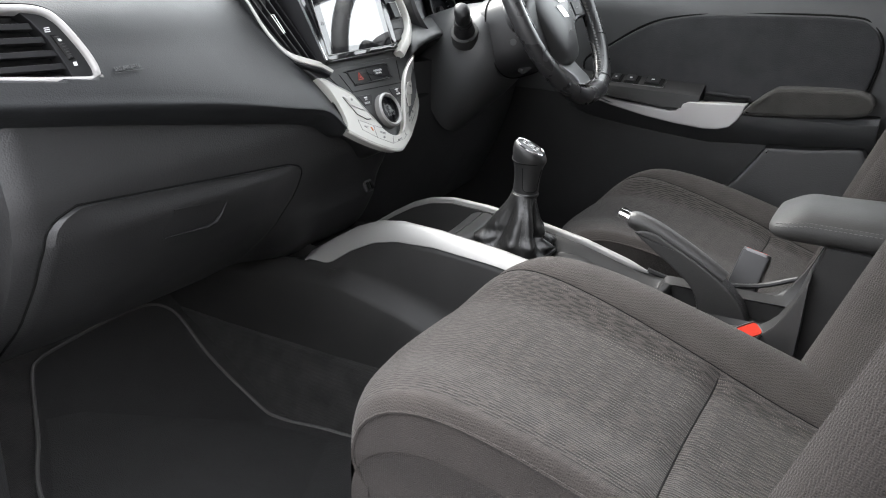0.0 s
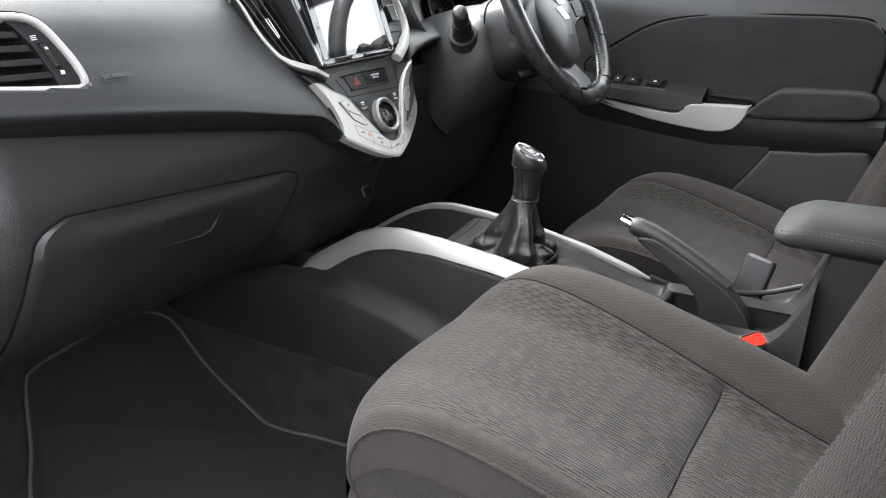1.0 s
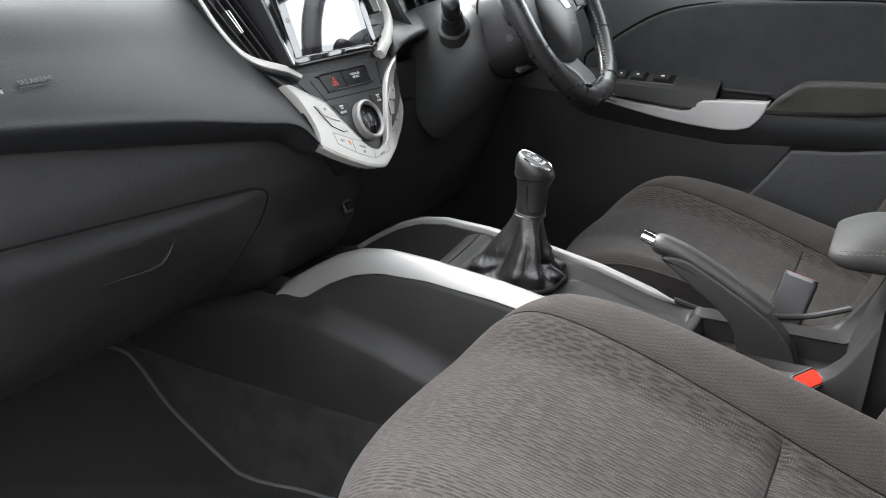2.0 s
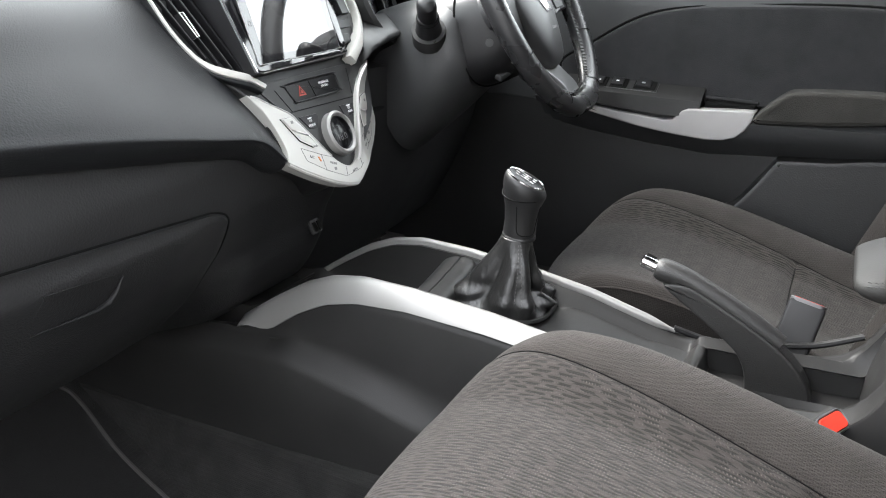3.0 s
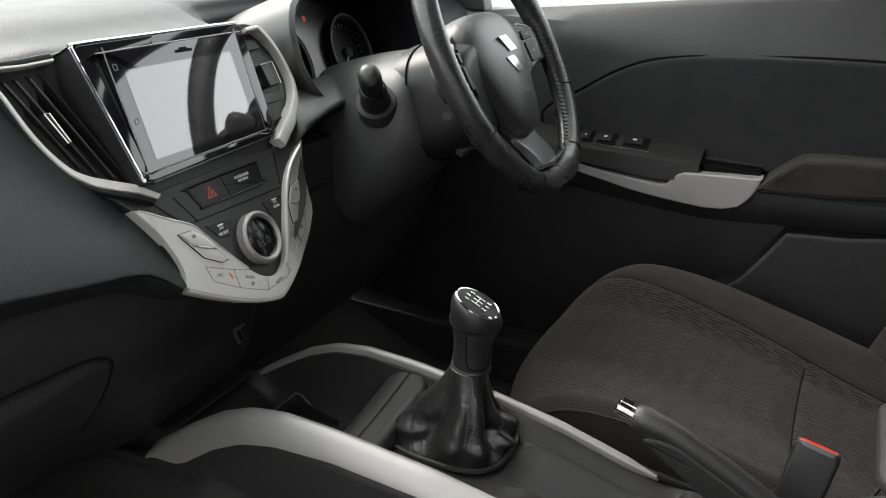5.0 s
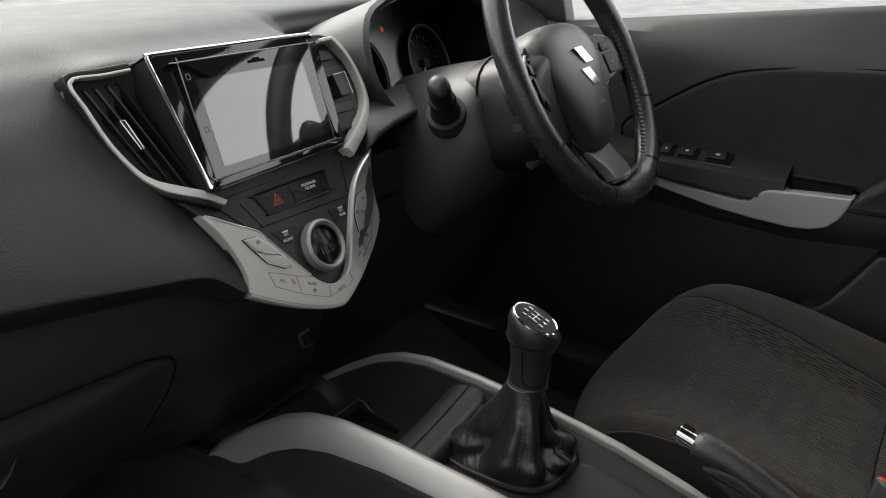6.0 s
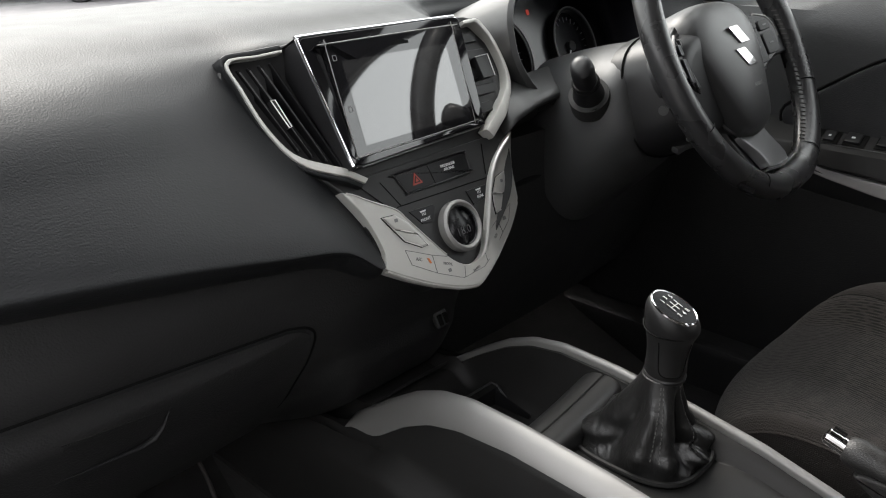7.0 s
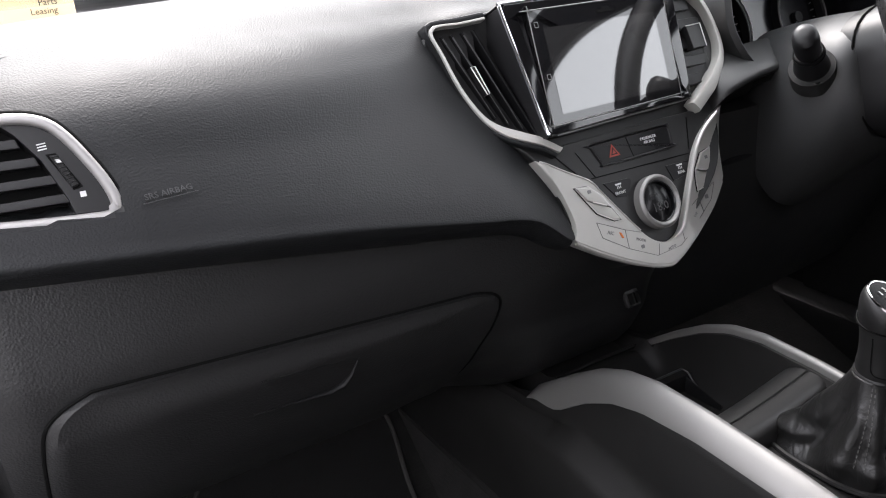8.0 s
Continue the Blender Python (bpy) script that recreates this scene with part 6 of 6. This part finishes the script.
    for sg in (-1, 1):
        part("spoke_line", tube(crom([tuple(drop(sg * 0.032, -0.108, 0.008)), tuple(drop(sg * 0.050, -0.092, 0.006)), tuple(drop(sg * 0.068, -0.070, 0.005)), tuple(drop(sg * 0.084, -0.048, 0.008))], 5), 0.0022, 6), SPOKE, s, "thin silver line")
    part("chrome_clip", loft([[drop(u, -0.161 + 0.006 * abs(u) / 0.044 + a, b) for a, b in ((-0.0024, -0.004), (-0.0020, 0.0125), (0.0, 0.0138), (0.0024, 0.0125), (0.0024, -0.004))] for u in (-0.046, -0.036, -0.018, 0.0, 0.018, 0.036, 0.046)]), CHROME, s, "bright accent at the lower spoke")


steering_wheel()


# ---- driver's door ----
def belt(y):
    return 0.740 - 0.125 * y


def driver_door():
    d = thing("driver_door", "closed black driver's door with cloth insert and silver grip", "door", (0.66, -0.1, 0.05))

    def D(y, z, q):                      # q: towards the cabin
        return Vector((0.645 - q, y, z))
    upper, lower = [], []
    for i in range(40):
        y = 0.52 - 1.0 * i / 39
        b = belt(y)
        upper.append([Vector((x, y, z)) for x, z in [(0.76, 0.47), (0.648, 0.47), (0.646, 0.50), (0.642, 0.58), (0.636, 0.655), (0.634, 0.675), (0.640, 0.70), (0.656, b - 0.010), (0.668, b), (0.70, b + 0.002), (0.76, b - 0.02)]])
        lower.append([Vector((x, y, z)) for x, z in [(0.76, 0.06), (0.690, 0.06), (0.660, 0.12), (0.652, 0.25), (0.653, 0.38), (0.651, 0.469), (0.76, 0.469)]])
    part("upper_panel", loft(upper), DOORP, d, "grained upper door panel")
    part("lower_panel", loft(lower), LOWER, d, "dark lower door panel")
    ins = crom([(0.170, 0.545, 0), (0.113, 0.589, 0), (0.040, 0.636, 0), (-0.030, 0.659, 0), (-0.140, 0.673, 0), (-0.340, 0.683, 0), (-0.394, 0.670, 0), (-0.416, 0.625, 0), (-0.405, 0.545, 0), (-0.385, 0.510, 0), (-0.10, 0.500, 0), (0.12, 0.500, 0)], 5, True)
    part("cloth_insert", prism([(p.x, p.y) for p in ins], D, -0.01, 0.0145, 0.008), CLOTH, d, "dark cloth insert")
    # near-black bar; paints the shade in the groove along the insert's edge
    part("insert_groove", tube([D(p.x, p.y, 0.0085) for p in offset(anticlockwise(ins), -0.002)], 0.0022, 6, True), SHADE, d)
    # armrest: switch panel, grip, cloth pad
    rings = []
    for i in range(36):
        y = 0.22 - 0.66 * i / 35
        topz = along([(-0.44, 0.505), (-0.38, 0.50), (-0.2, 0.492), (-0.08, 0.488), (0.22, 0.487)], y)
        lowz = along([(-0.44, 0.462), (-0.22, 0.448), (-0.12, 0.438), (0.0, 0.444), (0.22, 0.462)], y)
        reach = along([(-0.44, 0.598), (-0.40, 0.592), (-0.1, 0.590), (0.1, 0.598), (0.22, 0.640)], y)
        rings.append([Vector((x, y, z)) for x, z in ((0.655, topz), (reach + 0.012, topz), (reach, topz - 0.010), (reach + 0.002, (topz + lowz) / 2), (reach + 0.014, lowz), (0.655, lowz - 0.035))])
    part("armrest", loft(rings), DOORP, d)
    G = lambda y, z, q: Vector((0.592 + along([(-0.2, 0.0), (0.02, 0.0), (0.10, 0.008), (0.20, 0.045)], y) - q, y, z))
    grip = [(0.185, 0.481), (0.125, 0.484), (0.04, 0.477), (-0.045, 0.472), (-0.060, 0.475), (-0.074, 0.491), (-0.085, 0.496), (-0.150, 0.502), (-0.199, 0.505), (-0.196, 0.490), (-0.186, 0.470), (-0.172, 0.455), (-0.150, 0.447), (-0.120, 0.444), (-0.060, 0.447), (0.0, 0.453), (0.08, 0.465), (0.14, 0.474)]
    part("grip_trim", prism(grip, G, -0.02, 0.006, 0.004), PEARL, d, "satin silver door grip")
    part("switch_panel", loft([[Vector((x, y, z)) for x, z in ((0.648, 0.537), (0.600, 0.5125), (0.594, 0.5085), (0.586, along([(-0.105, 0.487), (-0.05, 0.478), (0.1, 0.488), (0.2, 0.492)], y)), (0.635, 0.47))] for y in (0.20, 0.15, 0.10, 0.05, 0.0, -0.04, -0.075, -0.098, -0.104)]), CONSOLE, d, "black window switch panel")
    lean = Euler((0, radians(-27), 0)).to_matrix()
    top_z = lambda x: 0.5125 + (x - 0.600) * 0.51
    for y0, y1, x in ((0.120, 0.098, 0.618), (0.094, 0.072, 0.618), (0.066, 0.034, 0.620), (0.022, -0.018, 0.622)):
        yc, ln = (y0 + y1) / 2, abs(y1 - y0)
        part("switch_well", box((0.030, ln, 0.002), (x, yc, top_z(x) + 0.0003), lean, round_=0.0008), SHADE, d)
        part("window_switch", box((0.022, ln * 0.72, 0.004), (x, yc + 0.003, top_z(x) + 0.003), lean, round_=0.002), SMOOTH, d)
        part("switch_mark", box((0.0035, ln * 0.16, 0.0006), (x - 0.0032, yc + 0.003, top_z(x) + 0.0044), lean, round_=0), WHITE, d)
    part("switch_rim", tube([Vector((x, y, top_z(x) + 0.0006)) for x, y in ((0.604, 0.124), (0.636, 0.124), (0.636, -0.022), (0.604, -0.022))], 0.0007, 5, True), SPOKE, d)
    part("switch_line", box((0.0012, 0.150, 0.0012), (0.638, 0.05, top_z(0.638) + 0.0004), lean, round_=0), SPOKE, d)
    part("pull_pocket", box((0.030, 0.085, 0.012), (0.618, -0.152, 0.503), round_=0.003), SHADE, d)
    part("pull_pocket_rim", box((0.004, 0.090, 0.006), (0.630, -0.152, 0.512), round_=0.0015), SMOOTH, d)
    pad = crom([(-0.196, 0.486, 0), (-0.205, 0.505, 0), (-0.240, 0.537, 0), (-0.265, 0.545, 0), (-0.340, 0.551, 0), (-0.395, 0.552, 0), (-0.420, 0.543, 0), (-0.425, 0.525, 0), (-0.405, 0.508, 0), (-0.330, 0.496, 0), (-0.240, 0.487, 0)], 4, True)
    part("elbow_pad", prism([(p.x, p.y) for p in pad], lambda y, z, q: Vector((0.604 - q + 0.35 * max(0, z - 0.515), y, z)), -0.04, 0.024, 0.008), ELBOW, d, "brownish black cloth elbow pad")
    pk = crom([(-0.150, 0.300, 0), (-0.185, 0.330, 0), (-0.215, 0.372, 0), (-0.240, 0.412, 0), (-0.252, 0.420, 0), (-0.330, 0.428, 0), (-0.400, 0.440, 0), (-0.430, 0.430, 0), (-0.440, 0.33, 0), (-0.43, 0.20, 0), (-0.15, 0.20, 0)], 4, True)
    part("door_pocket", prism([(p.x, p.y) for p in pk], lambda y, z, q: Vector((0.64 - q - 0.02 * smooth(0.42, 0.30, z), y, z)), -0.02, 0.022, 0.010), LOWER, d, "moulded door pocket")
    arch = crom([(0.46, 0.705, 0), (0.30, 0.820, 0), (0.12, 0.930, 0), (-0.04, 1.005, 0), (-0.16, 1.045, 0), (-0.26, 1.055, 0), (-0.35, 1.040, 0), (-0.42, 0.995, 0), (-0.455, 0.920, 0), (-0.465, 0.780, 0)], 5)
    fx = lambda z: 0.690 - 0.24 * max(0.0, z - 0.76)
    rows = []
    for i, p in enumerate(arch):
        q = arch[min(i + 1, len(arch) - 1)] - arch[max(i - 1, 0)]
        n_ = Vector((q.y, -q.x)).normalized()
        o_ = Vector((p.x + n_.x * 0.085, p.y + n_.y * 0.085))
        rows.append([Vector((fx(p.y), p.x, p.y)), Vector((fx(p.y) - 0.012, p.x + n_.x * 0.010, p.y + n_.y * 0.010)), Vector((fx(o_.y) - 0.012, o_.x, o_.y)), Vector((fx(o_.y) + 0.030, o_.x, o_.y)), Vector((fx(p.y) + 0.030, p.x, p.y))])
    part("window_frame", loft(rows), LOWER, d, "black window frame with a rounded rear corner")
    w = part("window_2", sheet(lambda u, v: (0.694 - 0.10 * v, 0.55 - 1.08 * u, belt(0.55 - 1.08 * u) - 0.01 + 0.42 * v), 4, 4, (0.004, 0, 0.001)), GLASS)
    w.visible_shadow = False
    tagged(w, "clear driver's side window glass", "window", kind="structure")
    q = thing("quarter_trim", "black triangular trim at the foot of the windscreen pillar", "trim", (0.66, 0.45, 0.72))
    part("cover", prism([(0.30, 0.70), (0.62, 0.70), (0.60, 0.80), (0.40, 0.86), (0.31, 0.74)], lambda y, z, qq: Vector((0.675 - qq, y, z)), -0.02, 0.012, 0.004), SMOOTH, q)
    m = thing("door_mirror", "white-capped door mirror outside the driver's window", "door mirror", (0.82, 0.42, 0.80))
    bm = bmesh.new()
    bmesh.ops.create_uvsphere(bm, u_segments=20, v_segments=12, radius=1.0, matrix=Matrix.Translation((0.84, 0.42, 0.83)) @ Matrix.Diagonal((0.11, 0.07, 0.075, 1)))
    part("housing", bm, PAINTW, m)
    part("foot", tube([(0.70, 0.42, 0.76), (0.78, 0.42, 0.79)], 0.022, 10), SMOOTH, m)


driver_door()

# ---- outside the windscreen ----
def parked_car(at, heading, paint, label):
    c = thing("parked_car", label, "car", (at[0], at[1], -0.28), "parked cars")
    m = Matrix.Translation((at[0], at[1], -0.28)) @ Matrix.Rotation(radians(heading), 4, "Z")
    L, Wd = 4.2, 1.72
    prof = [(-2.10, 0.35), (-2.08, 0.75), (-1.95, 0.92), (-1.10, 1.00), (-0.45, 1.42), (0.70, 1.48), (1.45, 1.40), (1.95, 1.02), (2.10, 0.80), (2.08, 0.35)]
    cur = [(p.x, p.y) for p in crom([(a, b, 0) for a, b in prof], 4)]
    rings = []
    for i in range(9):
        s = -1 + 2 * i / 8
        k = 1 - 0.06 * abs(s) ** 3
        rings.append([m @ Vector((s * Wd / 2 * (1 - 0.16 * smooth(0.95, 1.45, z)), x * k, z * (1 - 0.02 * s * s))) for x, z in cur])
    part("body", loft(rings), paint, c)
    for sg in (-1, 1):
        glass = [(-0.95, 1.00), (-0.42, 1.34), (0.65, 1.40), (1.35, 1.32), (1.60, 1.02)]
        part("side_window", prism(glass, lambda y, z, d: m @ Vector((sg * (Wd / 2 * (1 - 0.16 * smooth(0.95, 1.45, z)) + d), y, z)), -0.02, 0.012), CARGLASS, c)
        for y in (-1.32, 1.28):
            ring = lambda r: [m @ Vector((sg * (Wd / 2 - 0.09) + q, y + r * math.cos(a), 0.31 + r * math.sin(a))) for q in (0,) for a in (2 * math.pi * k / 24 for k in range(24))]
            out = []
            for r, q in ((0.20, 0.0), (0.31, 0.0), (0.315, sg * 0.03), (0.315, sg * 0.08), (0.30, sg * 0.105), (0.21, sg * 0.105), (0.20, sg * 0.09)):
                out.append([m @ Vector((sg * (Wd / 2 - 0.10) + q, y + r * math.cos(a), 0.31 + r * math.sin(a))) for a in (2 * math.pi * k / 24 for k in range(24))])
            w = part("wheel", loft(out, caps=False), RUBBER, c)
            part("rim", loft([[m @ Vector((sg * (Wd / 2 - 0.10) + q, y + r * math.cos(a), 0.31 + r * math.sin(a))) for a in (2 * math.pi * k / 20 for k in range(20))] for r, q in ((0.205, sg * 0.085), (0.19, sg * 0.095), (0.06, sg * 0.075), (0.01, sg * 0.08))]), STEEL, w)
    front = [(-0.80, 1.02), (0.80, 1.02), (0.62, 1.36), (-0.62, 1.36)]
    part("windscreen", prism(front, lambda u, z, d: m @ Vector((u, -1.08 + (z - 1.0) * 1.5 - d, z + d * 0.5)), -0.02, 0.02), CARGLASS, c)
    part("grille", prism(rounded(-0.55, 0.50, 0.55, 0.70, 0.05), lambda u, z, d: m @ Vector((u, -2.08 - d, z)), -0.02, 0.02), RUBBER, c)
    for sg in (-1, 1):
        part("headlight", prism(rounded(sg * 0.72 - 0.16, 0.68, sg * 0.72 + 0.14, 0.84, 0.05), lambda u, z, d: m @ Vector((u, -2.02 - d + abs(u) * 0.06, z)), -0.05, 0.03), CHROME, c)
    return c


parked_car((1.75, 13.3), 3, PAINTB, "dark grey car parked facing the bonnet")
parked_car((4.1, 12.6), 38, PAINTW, "white car parked at an angle in the row ahead")
parked_car((-1.2, 13.6), 4, PAINTW, "white hatchback parked in the row ahead")
parked_car((7.3, 12.9), 30, PAINTB, "dark grey car parked in the row ahead")



def sign_board():
    b = thing("sign_board", "tan board with dark lettering standing outside", "sign", (-0.32, 5.2, -0.28))
    m = Matrix.Translation((-0.34, 5.2, 0.60)) @ Matrix.Rotation(radians(0), 4, "Z") @ Matrix.Rotation(radians(90), 4, "X")
    bm = box((1.02, 0.62, 0.03), round_=0.01)
    bmesh.ops.transform(bm, matrix=m, verts=bm.verts)
    part("panel", bm, TAN, b)
    for sx in (-0.4, 0.4):
        p = m @ Vector((sx, -0.3, -0.02))
        part("leg", tube([p, Vector((p.x, p.y, -0.28))], 0.02, 8), STEEL, b)
    lettering("Parts", 0.052, m @ Matrix.Translation((0.365, -0.205, 0.018)), INK, b)
    lettering("Leasing", 0.052, m @ Matrix.Translation((0.335, -0.255, 0.018)), INK, b)


sign_board()


def own_bonnet():
    b = thing("bonnet", "white bonnet of this car beyond the windscreen", "bonnet", (XC, 1.4, 0.3))
    part("panel", sheet(lambda u, v: (XC - 0.74 + 1.48 * u, 0.98 + 0.95 * v, 0.62 + 0.06 * math.sin(math.pi * u) - 0.16 * v ** 2), 16, 12, (0, 0, -0.03)), PAINTB, b)
    part("scuttle", sheet(lambda u, v: (XC - 0.70 + 1.40 * u, 0.90 + 0.10 * v, 0.640 + 0.015 * v), 10, 3, (0, 0, -0.04)), RUBBER, b, "black plastic scuttle")


own_bonnet()
